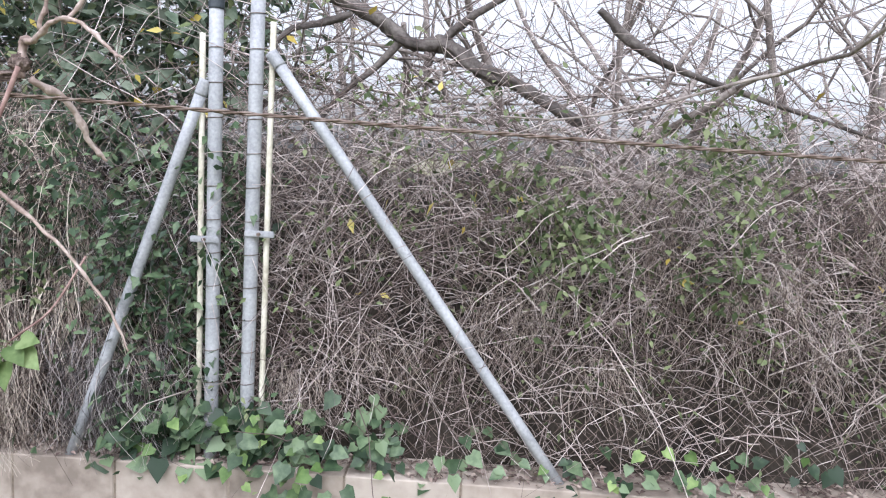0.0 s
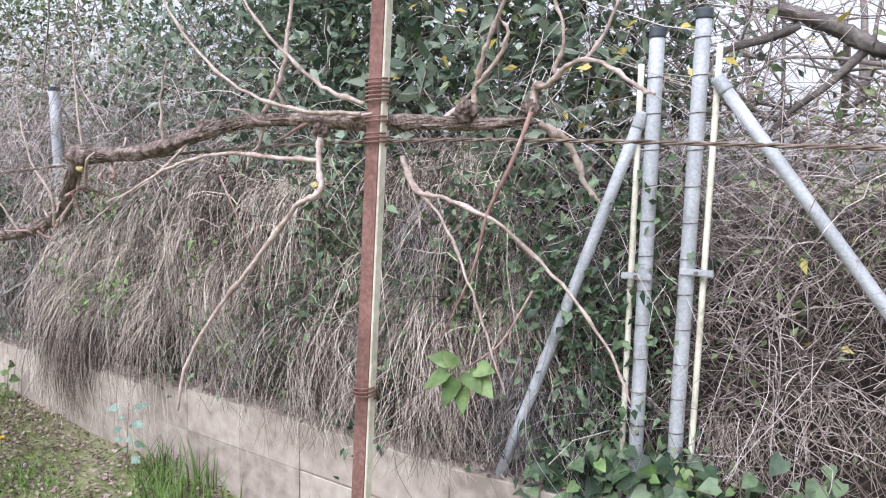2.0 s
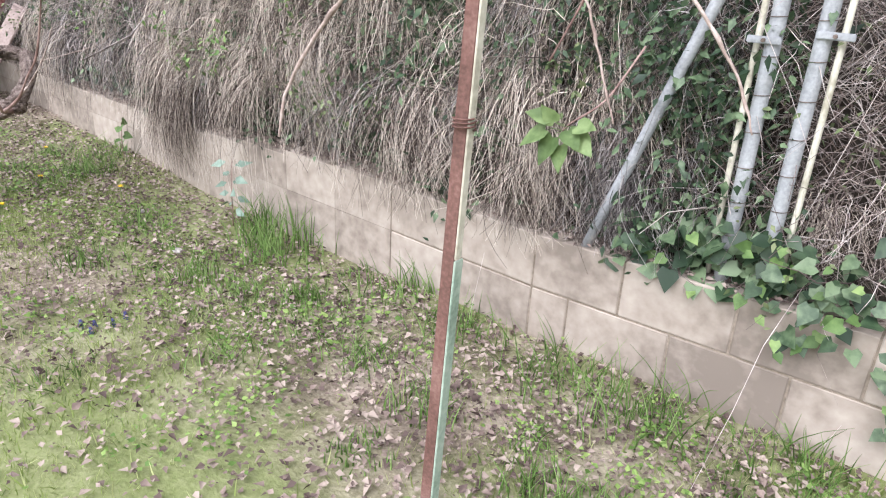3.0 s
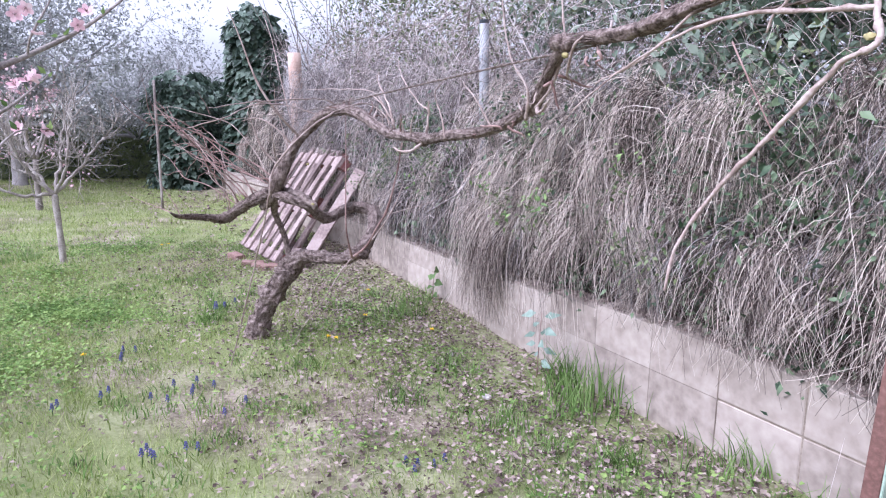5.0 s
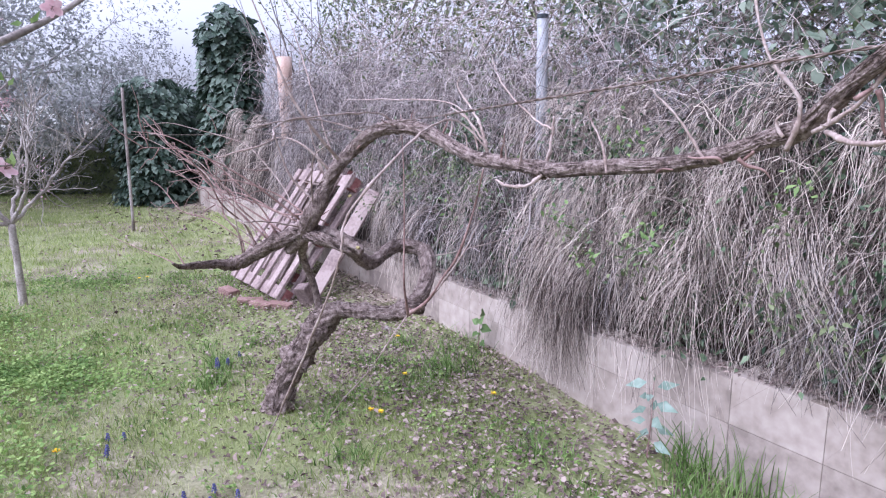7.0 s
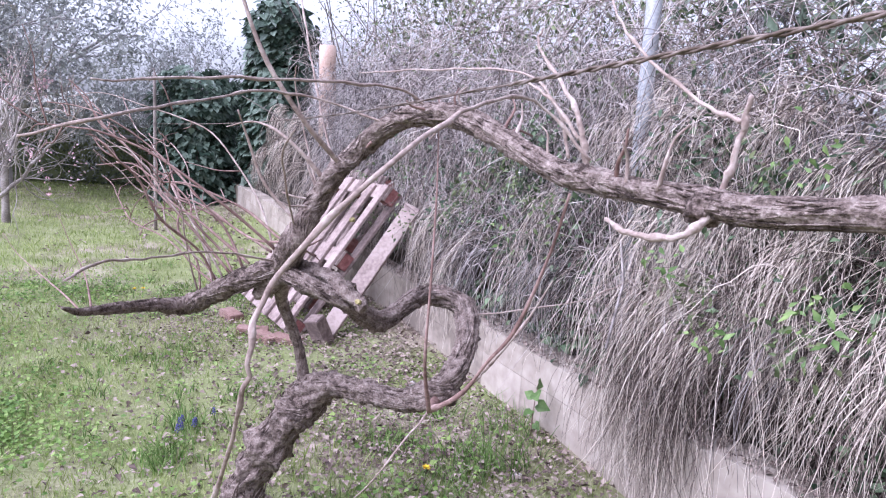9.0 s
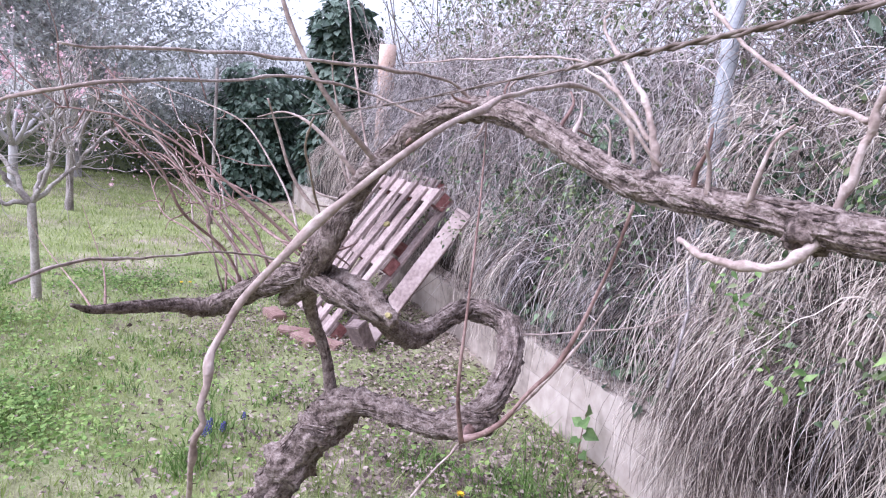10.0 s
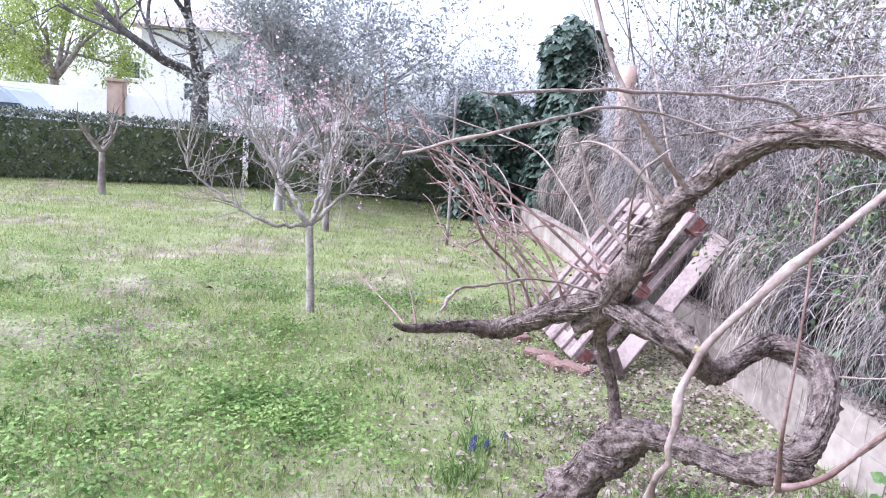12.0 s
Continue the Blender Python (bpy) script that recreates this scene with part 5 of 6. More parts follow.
part("side_branch", limb([(-0.10, 3.2, 2.19, 0.016), (-0.22, 3.2, 2.06, 0.013), (-0.36, 3.2, 1.94, 0.011), (-0.46, 3.2, 1.82, 0.007)], 8, 9, 0.15, 74, 0.1, M_DARKBARK), M_DARKBARK, old)
part("side_branch", limb([(0.02, 3.2, 2.14, 0.016), (0.12, 3.2, 2.24, 0.016), (0.30, 3.2, 2.36, 0.013), (0.55, 3.2, 2.5, 0.009)], 8, 9, 0.15, 75, 0.1, M_DARKBARK), M_DARKBARK, old)
old = thing("fallen_branch", "thin brown branch sloping through the thicket", "branch")
part("limb", limb([(0.66, 3.1, 2.3, 0.016), (0.8, 3.1, 2.18, 0.022), (0.95, 3.1, 2.10, 0.018), (1.3, 3.1, 1.99, 0.010), (1.9, 3.1, 1.82, 0.006)], 8, 8, 0.12, 72, 0.1, M_DARKBARK), M_DARKBARK, old)

# ivy-clad trunks and hedge by the far wall
def ivy_mass(label, x0, x1, y0, y1, z1, n, seed, name="ivy_clad_tree", size=0.12):
    t = thing(name, label, "ivy")
    g = np.random.default_rng(seed)
    part("trunk", limb([((x0 + x1) / 2, (y0 + y1) / 2, -0.1, 0.12), ((x0 + x1) / 2, (y0 + y1) / 2, z1 * 0.5, 0.10), ((x0 + x1) / 2 + 0.1, (y0 + y1) / 2, z1, 0.05)], 6, 9, 0.1, seed, 0.1, M_BRANCH), M_BRANCH, t)
    a = g.uniform(0, 2 * np.pi, n)
    h = g.uniform(0, 1, n)
    ph = g.uniform(0, 6, 4)
    w = (0.85 + 0.08 * np.sin(h * 9 + a * 2 + ph[0]) + 0.08 * np.sin(h * 17 - a * 3 + ph[1])) * g.uniform(0.6, 1.05, n) * np.sqrt(np.clip((1.04 - h) * 9, 0, 1))
    h = h * (1 + 0.06 * np.sin(a * 2 + ph[2]))
    p = np.stack([(x0 + x1) / 2 + np.cos(a) * w * (x1 - x0) / 2, (y0 + y1) / 2 + np.sin(a) * w * (y1 - y0) / 2, h * z1], -1)
    out = np.stack([np.cos(a) + g.normal(0, 0.5, n), np.sin(a) + g.normal(0, 0.5, n), g.normal(-0.9, 0.4, n)], -1)
    up = np.stack([np.cos(a), np.sin(a), 0.7 + 0 * a], -1) + g.normal(0, 0.3, (n, 3))
    v, f = scatter(IVY_V, IVY_F, p, out, up, size * g.uniform(0.6, 1.2, n))
    # leaf colour carries the haze of the distance
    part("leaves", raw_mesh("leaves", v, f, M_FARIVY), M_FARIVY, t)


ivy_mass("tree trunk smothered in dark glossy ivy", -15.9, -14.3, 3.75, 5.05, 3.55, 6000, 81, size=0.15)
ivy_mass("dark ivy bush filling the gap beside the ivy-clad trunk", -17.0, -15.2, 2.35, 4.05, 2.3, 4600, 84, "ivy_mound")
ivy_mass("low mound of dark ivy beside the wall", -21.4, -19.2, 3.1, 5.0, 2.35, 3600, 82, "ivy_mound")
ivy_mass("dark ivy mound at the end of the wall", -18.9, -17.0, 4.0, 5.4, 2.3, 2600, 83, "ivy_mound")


def clipped_hedge(name, label, a, b, width, h, n, seed):
    g = np.random.default_rng(seed)
    a, b = np.array(a, float), np.array(b, float)
    along = (b - a) / np.linalg.norm(b - a)
    across = np.array([-along[1], along[0]])
    t = thing(name, label, "hedge")
    bm = bmesh.new()
    L = float(np.linalg.norm(b - a))
    m = Matrix.Translation((*a, 0)) @ Matrix.Rotation(math.atan2(along[1], along[0]), 4, "Z")
    box(bm, 0.1, L - 0.1, -width / 2 + 0.15, width / 2 - 0.15, 0, h - 0.12, 0.05, m)
    part("inner_growth", bm, M_SHRUB, t)
    s, e, z = g.uniform(0, L, n), np.where(g.random(n) < 0.5, -1.0, 1.0), g.uniform(0, h, n)
    top = g.random(n) < 0.3
    off = np.where(top, g.uniform(-0.5, 0.5, n), e * 0.5) * width + g.normal(0, 0.05, n)
    z = np.where(top, h, z) + g.normal(0, 0.04, n)
    p = np.concatenate([a[None] + s[:, None] * along + off[:, None] * across, z[:, None]], 1)
    v, f = scatter(LEAF_V, LEAF_F, p, g.normal(0, 1, (n, 3)), g.normal(0, 0.6, (n, 3)) + np.array([0.4, 0, 0.8]), 0.09 * g.uniform(0.6, 1.4, n))
    part("foliage", raw_mesh("foliage", v, f, M_HEDGE), M_HEDGE, t)


clipped_hedge("clipped_hedge", "long clipped dark green boundary hedge", (-16.8, -12.0), (-19.8, -1.85), 1.0, 1.33, 17500, 91)
clipped_hedge("back_hedge", "dark overgrown shrubs closing the end of the lawn", (-20.2, -1.8), (-19.0, 4.5), 1.2, 1.35, 7000, 92)

# ---- beyond the garden ----
bw = thing("boundary_wall", "long white rendered wall with tan pillars across the road", "wall")
bm = bmesh.new()
box(bm, -26.1, -25.9, -22, -6.95, 0, 2.15, 0.02)
part("panel", bm, M_WHITEWALL, bw)
bm = bmesh.new()
box(bm, -26.1, -25.9, -6.45, 4, 0, 2.05, 0.02)
part("panel", bm, M_WHITEWALL, bw)
for y in (-6.7, -12.5, -17):
    bm = bmesh.new()
    box(bm, -26.2, -25.8, y - 0.24, y + 0.24, 0, 2.4, 0.02)
    box(bm, -26.25, -25.75, y - 0.29, y + 0.29, 2.4, 2.5, 0.02)
    part("pillar", bm, M_BRICKPILLAR, bw, "tan pillar")
house = thing("house", "white rendered house with a clay tile roof", "house")
bm = bmesh.new()
box(bm, -53, -45, -11.5, -1.0, 0, 6.4, 0.03)
part("wall", bm, M_WHITEWALL, house)
bm = bmesh.new()
box(bm, -52, -46.5, -16, -11.5, 0, 5.0, 0.03)
part("side_wing", bm, M_WHITEWALL, house)
bm = bmesh.new()
vs = [bm.verts.new(q) for q in ((-44.4, -12.2, 6.4), (-44.4, -0.4, 6.4), (-53.6, -0.4, 6.4), (-53.6, -12.2, 6.4), (-49, -9.0, 8.2), (-49, -3.5, 8.2))]
for q in ((0, 1, 5, 4), (1, 2, 5), (2, 3, 4, 5), (3, 0, 4), (3, 2, 1, 0)):
    bm.faces.new([vs[i] for i in q])
part("roof", bm, M_ROOF, house)
for y, z in ((-12.6, 4.0), (-8.5, 3.0), (-5, 3.0)):
    x0 = -46.56 if y < -12 else -45.06
    w = part("window", box(bmesh.new(), x0, x0 + 0.12, y - 0.6, y + 0.6, z - 0.45, z + 0.45, 0.02), M_DARK, house)
    part("sill", box(bmesh.new(), x0, x0 + 0.22, y - 0.7, y + 0.7, z - 0.55, z - 0.454, 0.02), M_WHITEWALL, w, "white sill")

car = thing("parked_van", "pale silver-white van parked beyond the hedge", "van", at=(0, 0, 0))
prof = [(-2.2, 0.35), (2.1, 0.35), (2.2, 0.8), (2.0, 1.05), (1.25, 1.2), (0.55, 1.85), (-0.2, 2.0), (-2.1, 1.95), (-2.25, 1.1)]
bm = bmesh.new()
cm = Matrix.Translation((-20.75, -7.75, 0.0)) @ Matrix.Rotation(radians(90), 4, "Z")
lo = [bm.verts.new((x, -0.85, z)) for x, z in prof]
hi = [bm.verts.new((x, 0.85, z)) for x, z in prof]
bm.faces.new(lo)
bm.faces.new(hi[::-1])
for i in range(len(prof)):
    j = (i + 1) % len(prof)
    bm.faces.new((lo[j], lo[i], hi[i], hi[j]))
bmesh.ops.recalc_face_normals(bm, faces=bm.faces)
bmesh.ops.bevel(bm, geom=list(bm.edges), offset=0.08, segments=3, affect="EDGES")
bmesh.ops.transform(bm, matrix=cm, verts=bm.verts)
part("body", bm, M_CAR, car)
for x0, x1 in ((-1.9, -0.75), (-0.65, 0.35), (0.42, 0.95)):
    for s in (-1, 1):
        bm = bmesh.new()
        zt = 1.72 if x1 < 0.6 else 1.5
        box(bm, x0, x1, s * 0.852 - 0.01, s * 0.852 + 0.01, 1.25, zt, 0.01, cm)
        part("side_window", bm, M_GLASS, car)
for x in (-1.4, 1.4):
    for s in (-1, 1):
        bm = bmesh.new()
        bmesh.ops.create_cone(bm, cap_ends=True, segments=24, radius1=0.33, radius2=0.33, depth=0.22, matrix=Matrix.Translation((x, s * 0.78, 0.33)) @ Matrix.Rotation(radians(90), 4, "X"))
        bmesh.ops.transform(bm, matrix=cm, verts=bm.verts)
        wheel = part("wheel", bm, M_TYRE, car)
        bm = bmesh.new()
        bmesh.ops.create_cone(bm, cap_ends=True, segments=20, radius1=0.20, radius2=0.17, depth=0.24, matrix=Matrix.Translation((x, s * 0.78, 0.33)) @ Matrix.Rotation(radians(90), 4, "X"))
        bmesh.ops.transform(bm, matrix=cm, verts=bm.verts)
        part("rim", bm, M_STEEL, wheel, "grey wheel rim")

stake = thing("vine_stake", "thin grey stake at the end of the vine row", "stake")
pipe("rod", (-12.43, 2.05, -0.05), (-12.45, 2.02, 2.05), 0.022, M_BRANCH, stake, 8)

tp = thing("chimney_pot", "pale terracotta pipe showing above the hedge", "pipe")
pipe("barrel", (-10.0, 3.5, 1.3), (-10.0, 3.46, 2.38), 0.09, M_TERRA, tp, 18)

# ---- lawn ----
def on_ground(x, y):
    return ground_z(x, y)


def patch(x, y):
    return wave(x, (0.9, 0.3), (2.3, 1.0)) + wave(y, (1.1, 0.5), (2.7, 2.0)) + wave(x + y * 0.7, (1.7, 0.2), (4.1, 1.3))


def grass(n, x0, x1, y0, y1, seed, h, keep=0.3, wide=1.0):
    g = np.random.default_rng(seed)
    x, y = g.uniform(x0, x1, n), g.uniform(y0, y1, n)
    bare = 0.75 * np.clip(1.7 - (wall_y(x) - y), 0, 1)
    ok = (y < wall_y(x) - 0.02) & (patch(x, y) + g.normal(0, 0.8, n) > keep + bare)
    x, y = x[ok], y[ok]
    n = len(x)
    p = np.stack([x, y, on_ground(x, y) - 0.005], -1)
    a = g.uniform(0, 2 * np.pi, n)
    lean_ = g.normal(0, 0.35, (n, 2))
    up = np.stack([lean_[:, 0], lean_[:, 1], np.ones(n)], -1)
    out = np.cross(up, np.stack([np.cos(a), np.sin(a), 0 * a], -1))
    t = np.array(BLADE_V) * np.array([wide, 1, 1])
    return scatter(t, BLADE_F, p, out, up, h * g.lognormal(0, 0.35, n))


v, f = merged([grass(190000, -8, 0.8, 0.2, 3.2, 1, 0.033, 0.05, 1.25), grass(170000, -9, -1, -3.0, 0.3, 2, 0.033, -0.45, 1.3), grass(170000, -20, -8, -7, 4.0, 3, 0.036, -1.7, 2.2), grass(8000, 0.8, 4.5, 0, 2.7, 4, 0.05, 0, 1.5)])
stuff("grass", v, f, M_GRASS, "patchy short spring grass", "grass")


def tufts(spots, seed, h=0.2, per=110, spread=0.10):
    g = np.random.default_rng(seed)
    s = np.array(spots, float)
    n = per * len(s)
    c = np.repeat(s, per, 0)
    p = np.concatenate([c + g.normal(0, spread, (n, 2)), np.zeros((n, 1))], 1)
    p[:, 1] = np.minimum(p[:, 1], wall_y(p[:, 0]) - 0.01)
    a = g.uniform(0, 2 * np.pi, n)
    k = 5
    t = np.linspace(0, 1, k)[None]
    H = h * g.uniform(0.5, 1.3, (n, 1))
    bend = H * g.uniform(0.05, 0.9, (n, 1))
    P = np.stack([p[:, :1] + np.cos(a)[:, None] * bend * t ** 2, p[:, 1:2] + np.sin(a)[:, None] * bend * t ** 2, H * t - 0.02], -1)
    return tubes(P, 0.0042 * np.broadcast_to(1 - 0.9 * t, (n, k)), 3)


v, f = merged([tufts([(-3.26, 2.72), (-3.1, 2.66), (-2.98, 2.60), (-3.36, 2.76)], 5, 0.23, 38, 0.11), tufts([(-2.15, 2.66), (-1.0, 2.45), (-1.25, 2.5), (-0.8, 2.5), (-1.75, 2.55), (-0.3, 2.55), (-5.2, 2.75), (-5.0, 2.6), (-5.4, 2.9)], 6, 0.17, 60, 0.10), tufts([(-1.88, 2.12), (-3.05, 2.1), (-4.9, 1.8), (-4.75, 1.62), (-5.6, 1.25), (-6.0, 1.4), (-2.6, 1.2), (-4.3, 1.5), (-5.0, 2.3), (-5.15, 2.45), (-5.4, 2.2), (-4.85, 2.2), (-5.7, 2.6), (-3.9, 2.3), (-3.6, 1.8), (-2.5, 2.3), (-2.3, 1.7), (-1.5, 2.0), (-0.9, 1.9)], 7, 0.10, 75, 0.075)])
gt = np.random.default_rng(31)
spots = np.stack([gt.uniform(-9.5, 0.5, 420), gt.uniform(-2.6, 2.7, 420)], -1)
v, f = merged([(v, f), tufts(spots, 32, 0.048, 34, 0.06)])
stuff("tall_grass", v, f, M_TUFT, "tufts of taller green grass along the wall foot", "grass")


def litter(n, x0, x1, y0, y1, seed, size=0.045):
    g = np.random.default_rng(seed)
    x, y = g.uniform(x0, x1, n), g.uniform(y0, y1, n)
    d = wall_y(x) - y
    ok = (d > 0.03) & (g.random(n) < np.exp(-np.maximum(d - 0.7, 0) / 0.85))
    x, y = x[ok], y[ok]
    n = len(x)
    p = np.stack([x, y, on_ground(x, y) + 0.016 + 0.02 * g.random(n)], -1)
    a = g.uniform(0, 2 * np.pi, n)
    t = np.array(LEAF_V) * np.array([1, 1.5, 3.0])
    return scatter(t, LEAF_F, p, np.stack([np.cos(a), np.sin(a), g.normal(0, 0.25, n)], -1), g.normal(0, 0.35, (n, 3)) + np.array([0, 0, 1]), size * g.uniform(0.5, 1.4, n))


v, f = merged([litter(80000, -9, 0.8, -2.0, 3.3, 7, 0.024), litter(9000, -8, 0.5, 0.9, 3.2, 9, 0.034), litter(3000, -20, -9, -2, 4, 8, 0.06)])
stuff("dead_leaves", v, f, M_DRYLEAF, "scattered curled brown dead leaves on the lawn", "dead leaves")


def dandelion(x, y, h=0.05, seed=0):
    t = thing("dandelion", "yellow dandelion flower in the grass", "flower", "dandelions in the lawn", at=(x, y, 0))
    part("stem", limb([(0, 0, -0.01, 0.003), (0.004, 0, h / 2, 0.0025), (0, 0.004, h, 0.0025)], 3, 6, mat=M_LEAF, name="stem"), M_LEAF, t)
    g = np.random.default_rng(seed)
    n = 46
    a = g.uniform(0, 2 * np.pi, n)
    e = g.uniform(0.1, 0.9, n)
    out = np.stack([np.cos(a), np.sin(a), e], -1)
    v, f = scatter(np.array(LEAF_V) * np.array([1, 0.6, 1]), LEAF_F, np.tile([0, 0.004, h], (n, 1)), out, np.tile([0.01, 0.02, 1.0], (n, 1)), 0.022 * g.uniform(0.8, 1.1, n))
    part("flower_head", raw_mesh("flower_head", v, f, M_YELLOW), M_YELLOW, t)
    return t


for k, (x, y) in enumerate([(-4.5, 2.49), (-4.6, 1.81), (-4.63, 1.77), (-5.05, 2.23), (-5.72, 2.57), (-8.70, 1.48), (-8.78, 1.42), (-5.0, 0.34)]):
    dandelion(x, y, 0.05 + 0.01 * (k % 3), k)


def hyacinth(x, y, seed):
    t = thing("grape_hyacinth", "small blue grape hyacinth spike", "flower", "grape hyacinths in the lawn", at=(x, y, 0))
    g = np.random.default_rng(seed)
    h = g.uniform(0.04, 0.065)
    part("stem", limb([(0, 0, -0.01, 0.003), (0.003, 0.002, h / 2, 0.0025), (0.0, 0.0, h, 0.002)], 3, 5, mat=M_LEAF, name="stem"), M_LEAF, t)
    bm = bmesh.new()
    for j in range(16):
        a, z = j * 2.4, h - 0.03 + 0.0022 * j
        r = 0.010 * (1 - j / 22)
        bmesh.ops.create_icosphere(bm, subdivisions=1, radius=0.0042, matrix=Matrix.Translation((r * math.cos(a), r * math.sin(a), z)))
    part("flower_spike", bm, M_BLUE, t)


gh = np.random.default_rng(9)
for k, (cx, cy, n) in enumerate([(-4.21, 0.13, 2), (-4.4, 0.4, 2), (-4.16, 0.65, 4), (-3.46, 0.41, 2), (-3.8, 0.88, 2), (-3.57, 0.51, 2), (-4.98, 0.61, 4), (-3.5, 0.66, 2), (-4.23, 0.87, 3), (-2.82, 1.5, 5), (-5.92, 1.38, 7)]):
    for j in range(n):
        hyacinth(cx + gh.normal(0, 0.07), cy + gh.normal(0, 0.06), 100 * k + j)


def weeds(spots, seed, per=260, size=0.026):
    g = np.random.default_rng(seed)
    s = np.array(spots, float)
    n = per * len(s)
    c = np.repeat(s, per, 0)
    x, y = (c[:, :2] + g.normal(0, 1, (n, 2)) * c[:, 2:3]).T
    y = np.minimum(y, wall_y(x) - 0.02)
    p = np.stack([x, y, on_ground(x, y) + g.uniform(0.01, 0.06, n)], -1)
    a = g.uniform(0, 2 * np.pi, n)
    t = np.array(LEAF_V) * np.array([1, 1.5, 1])
    return scatter(t, LEAF_F, p, np.stack([np.cos(a), np.sin(a), g.normal(0.2, 0.3, n)], -1), g.normal(0, 0.4, (n, 3)) + np.array([0, 0, 1]), size * g.uniform(0.5, 1.4, n))


gw = np.random.default_rng(12)
lush = [(-6.6, 0.22, 0.3), (-5.95, -0.07, 0.3), (-6.1, 0.59, 0.25), (-6.45, -0.62, 0.35), (-5.8, -0.6, 0.3), (-7.4, -0.8, 0.4), (-6.4, 0.3, 0.2), (-4.6, -0.3, 0.3), (-5.0, 0.0, 0.25), (-7.0, -1.6, 0.4), (-5.2, -1.0, 0.4), (-8.6, -1.6, 0.5), (-9.5, -0.4, 0.4), (-10.5, -2.5, 0.6), (-7.6, 0.2, 0.3), (-9.0, 1.0, 0.35)]
thin = [(x, y, 0.08) for x, y in zip(gw.uniform(-10, 0.3, 240), gw.uniform(-2.6, 2.6, 240))]
v, f = merged([weeds(lush, 13, 1300), weeds(thin, 14, 60, 0.022), weeds([(-5.5, 2.2, 0.18), (-5.3, 2.5, 0.2), (-4.9, 2.0, 0.15), (-3.0, 2.4, 0.2), (-2.2, 2.2, 0.2)], 15, 130, 0.03)])
stuff("clover", v, f, M_CLOVER, "low bright green clover and weeds in the lawn", "clover")


def seedling(name, label, at, mat, h, n, size, seed, tv, tf):
    t = thing(name, label, "plant", at=at)
    g = np.random.default_rng(seed)
    part("stem", limb([(0, 0, -0.02, 0.004), (0.02, -0.01, h * 0.5, 0.003), (0.0, 0.02, h, 0.002)], 4, 6, mat=M_REDCANE, name="stem"), M_REDCANE, t)
    z = np.linspace(0.25, 1, n) * h
    a = np.arange(n) * 2.4
    out = np.stack([np.cos(a), np.sin(a) - 0.3, 0.15 + 0 * a], -1)
    for i in range(n):
        v, f = scatter(tv, tf, [(0.01 + 0.25 * size * np.cos(a[i]), 0.25 * size * np.sin(a[i]), z[i])], out[i:i + 1] * np.array([1, 0.6, 0.6]) + np.array([0, 0, g.uniform(-0.5, 0.1)]), [(g.uniform(-0.6, 0.6), -0.9, g.uniform(0.1, 0.9))], size * g.uniform(0.7, 1.2))
        part("leaf", raw_mesh("leaf", v, f, mat), mat, t)
    return t


M_GLAUCOUS = material("blue_green_leaves", (0.12, 0.18, 0.135), (0.195, 0.265, 0.21), (0.29, 0.36, 0.30), 6, 0.7, 0.1, 30)
seedling("seedling_shrub", "pale blue-green seedling growing at the wall foot", (-3.56, 2.68, 0.0), M_GLAUCOUS, 0.38, 13, 0.10, 1, LEAF_V, LEAF_F)
seedling("ivy_sprig", "bright green ivy sprig growing against the wall", (-5.19, 2.90, 0.05), M_LEAF, 0.26, 7, 0.07, 2, IVY_V, IVY_F)
M_SHOOT = material("young_shoot_leaves", (0.07, 0.115, 0.035), (0.135, 0.20, 0.07), (0.25, 0.33, 0.14), 5, 0.5, 0.1, 30, random_object=0.3, translucent=0.2)
sh = thing("vine_shoot", "fresh green leafy shoot hanging before the dry stems", "plant")
SJ = np.array([-1.18, 2.24, 1.06])
part("stem", limb([(-1.02, 2.40, 1.32, 0.004), (-1.08, 2.30, 1.16, 0.0035), (*SJ, 0.003), (-1.20, 2.23, 0.95, 0.002)], 6, 6, mat=M_REDCANE, name="stem"), M_REDCANE, sh)
gs = np.random.default_rng(5)
HEART_V = [(0, 0, 0), (-0.10, 0.20, 0.03), (0.10, 0.38, 0.06), (0.42, 0.34, 0.03), (0.75, 0.16, -0.03), (1.0, 0, -0.10), (0.75, -0.16, -0.03), (0.42, -0.34, 0.03), (0.10, -0.38, 0.06), (-0.10, -0.20, 0.03), (0.4, 0, -0.04)]
HEART_F = [(10, i, (i + 1) % 10) for i in range(10)]
for dx, dz, ox, oz, w in ((-0.03, 0.02, -0.5, 0.7, 0.07), (-0.06, -0.01, -0.8, -0.6, 0.10), (-0.03, -0.03, -0.3, -1.0, 0.10), (0.02, 0.0, 0.6, -0.35, 0.09), (0.05, 0.02, 1.0, 0.15, 0.085), (0.05, -0.01, 0.9, -0.5, 0.095), (-0.05, 0.03, -1.0, 0.2, 0.08), (0.0, -0.05, 0.2, -1.0, 0.09)):
    p = SJ + np.array([dx, -0.01, dz])
    lf = part("leaf", limb([(*(SJ + np.array([0, 0, dz * 0.5])), 0.0014), (*((p + SJ) / 2 + np.array([0, -0.004, 0.004])), 0.0012), (*p, 0.001)], 3, 5, mat=M_SHOOT, name="leaf_stalk"), M_SHOOT, sh)
    v, f = scatter(HEART_V, HEART_F, [p], [(ox, -0.45, oz)], [(gs.normal(0, 0.3), -0.8, 0.6)], w)
    part("blade", raw_mesh("blade", v, f, M_SHOOT), M_SHOOT, lf, "broad fresh green leaf blade")

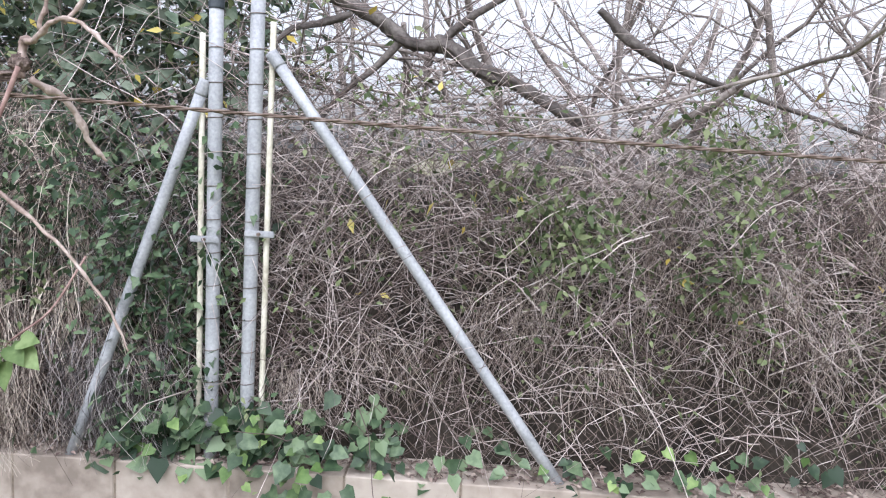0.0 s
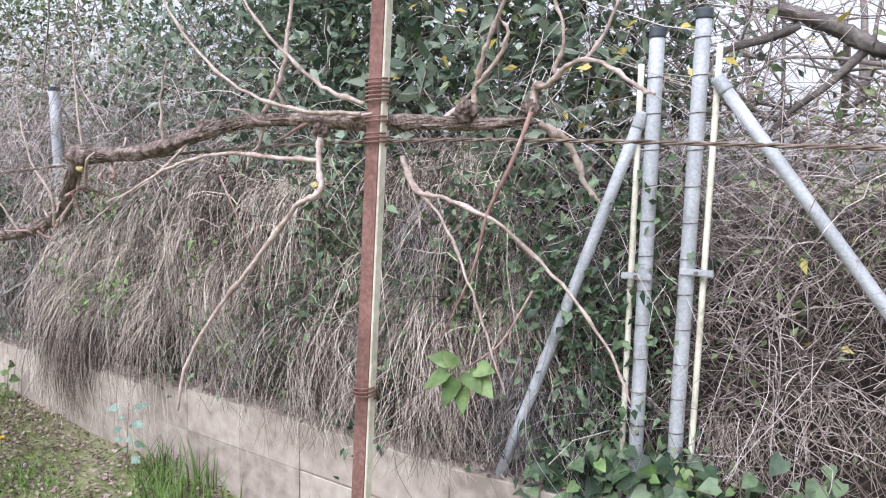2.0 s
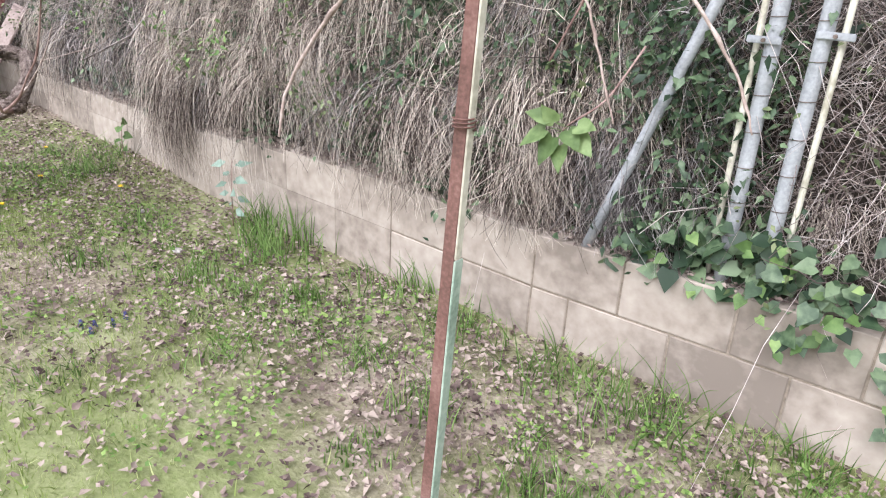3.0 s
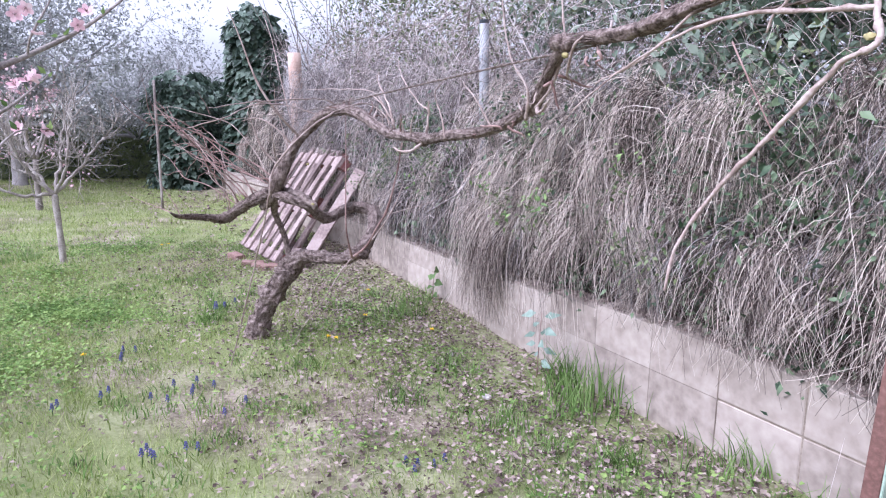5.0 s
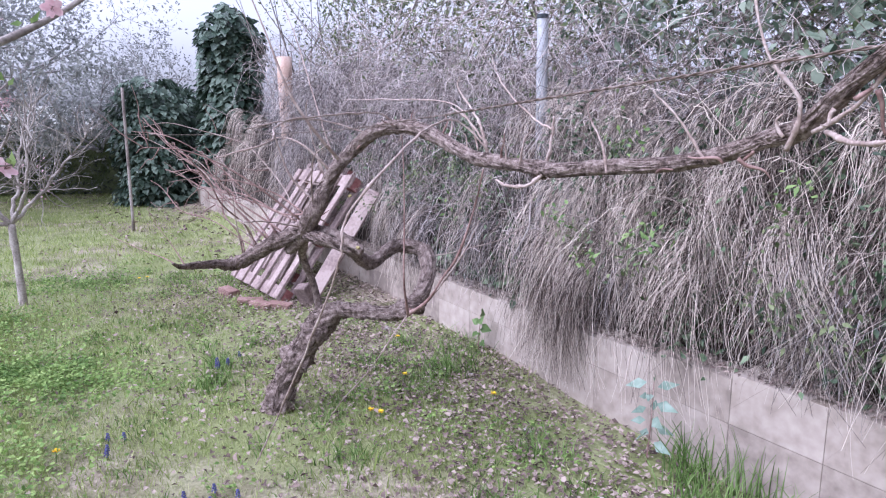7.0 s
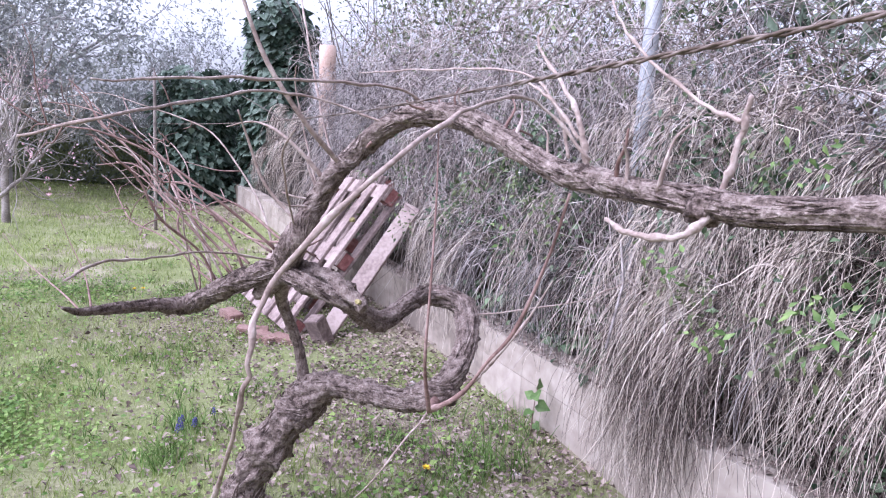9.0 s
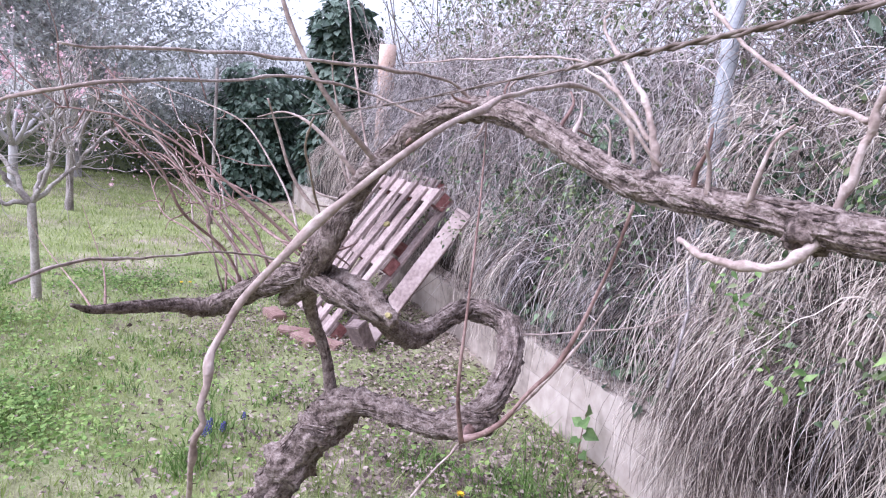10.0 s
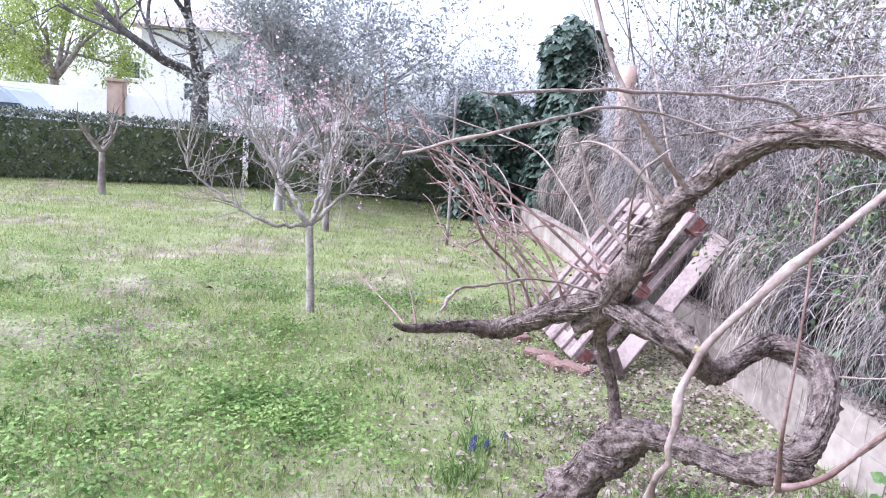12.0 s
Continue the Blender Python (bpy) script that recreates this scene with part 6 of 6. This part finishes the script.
v, f = merged([leaf_cloud(260, -4.4, -1.8, -0.12, 0.0, 0.72, 1.15, 71, 0.034, 9, 0.07), leaf_cloud(500, -8, -4.6, -0.2, -0.05, 0.8, 1.3, 72, 0.034, 8, 0.08)])
stuff("bramble_leaves", v, f, M_SHRUB, "small clusters of green bramble leaves among the dry stems", "leaves")

# crumbs and dead stems along the wall top
g = np.random.default_rng(21)
n = 3800
x = g.uniform(-9, 2.5, n)
p = np.stack([x, wall_y(x) + g.uniform(0.01, 0.19, n), wall_top(x) + 0.006 + 0.008 * g.random(n)], -1)
a = g.uniform(0, 2 * np.pi, n)
v, f = scatter(np.array(LEAF_V) * np.array([1, 1.0, 2.0]), LEAF_F, p, np.stack([np.cos(a), np.sin(a), 0.1 * a * 0], -1), g.normal(0, 0.3, (n, 3)) + np.array([0, 0, 1]), 0.03 * g.uniform(0.4, 1.4, n))
stuff("wall_top_litter", v, f, M_DRYLEAF, "dry crumbled leaves and stems on the wall top", "leaf litter")


def stone(x, y, r, seed):
    bm = bmesh.new()
    bmesh.ops.create_icosphere(bm, subdivisions=3, radius=1)
    for q in bm.verts:
        d = q.co.normalized()
        q.co = Vector((d.x * 1.3, d.y, d.z * 0.6)) * r * (1 + 0.35 * noise.noise(d * 1.7 + Vector((seed * 3, 0, 0))))
    ob = part("stone", bm, M_STONE, None)
    ob.location = (x, y, r * 0.25)
    tagged(ob, "small pale stone lying among the dead leaves", "stone", "stones on the lawn")


M_STONE = material("pale_stone", (0.30, 0.26, 0.23), (0.42, 0.38, 0.35), (0.55, 0.51, 0.48), 8, 0.9, 0.3)
for k, (x, y, r) in enumerate([(-5.16, 2.86, 0.035), (-4.62, 2.3, 0.025), (-4.9, 2.62, 0.03), (-6.1, 2.7, 0.03), (-4.1, 2.4, 0.02), (-3.4, 2.2, 0.022)]):
    stone(x, y, r, k)

# ---- wall blocks ----
def block_bm(x0, x1, z0, z1):
    gap = 0.004 if x0 > -2.7 else 0.0012
    bm = wall_strip(x0 + gap, x1 - gap, 0.0, z0 + gap, z1 - gap)
    bmesh.ops.bevel(bm, geom=list(bm.edges), offset=gap, segments=1, affect="EDGES")
    return bm


for c in range(2):
    x = 3.3 - (0.22 if c == 0 else 0.0)
    while x > -15:
        a, b = x - BLOCK, x
        if a < -1.5 < b:
            a = -1.5
        part("block", block_bm(a, b, c * COURSE - (0.1 if c == 0 else 0), COURSE if c == 0 else float(wall_top((a + b) / 2))), M_BLOCK, wall)
        x = a
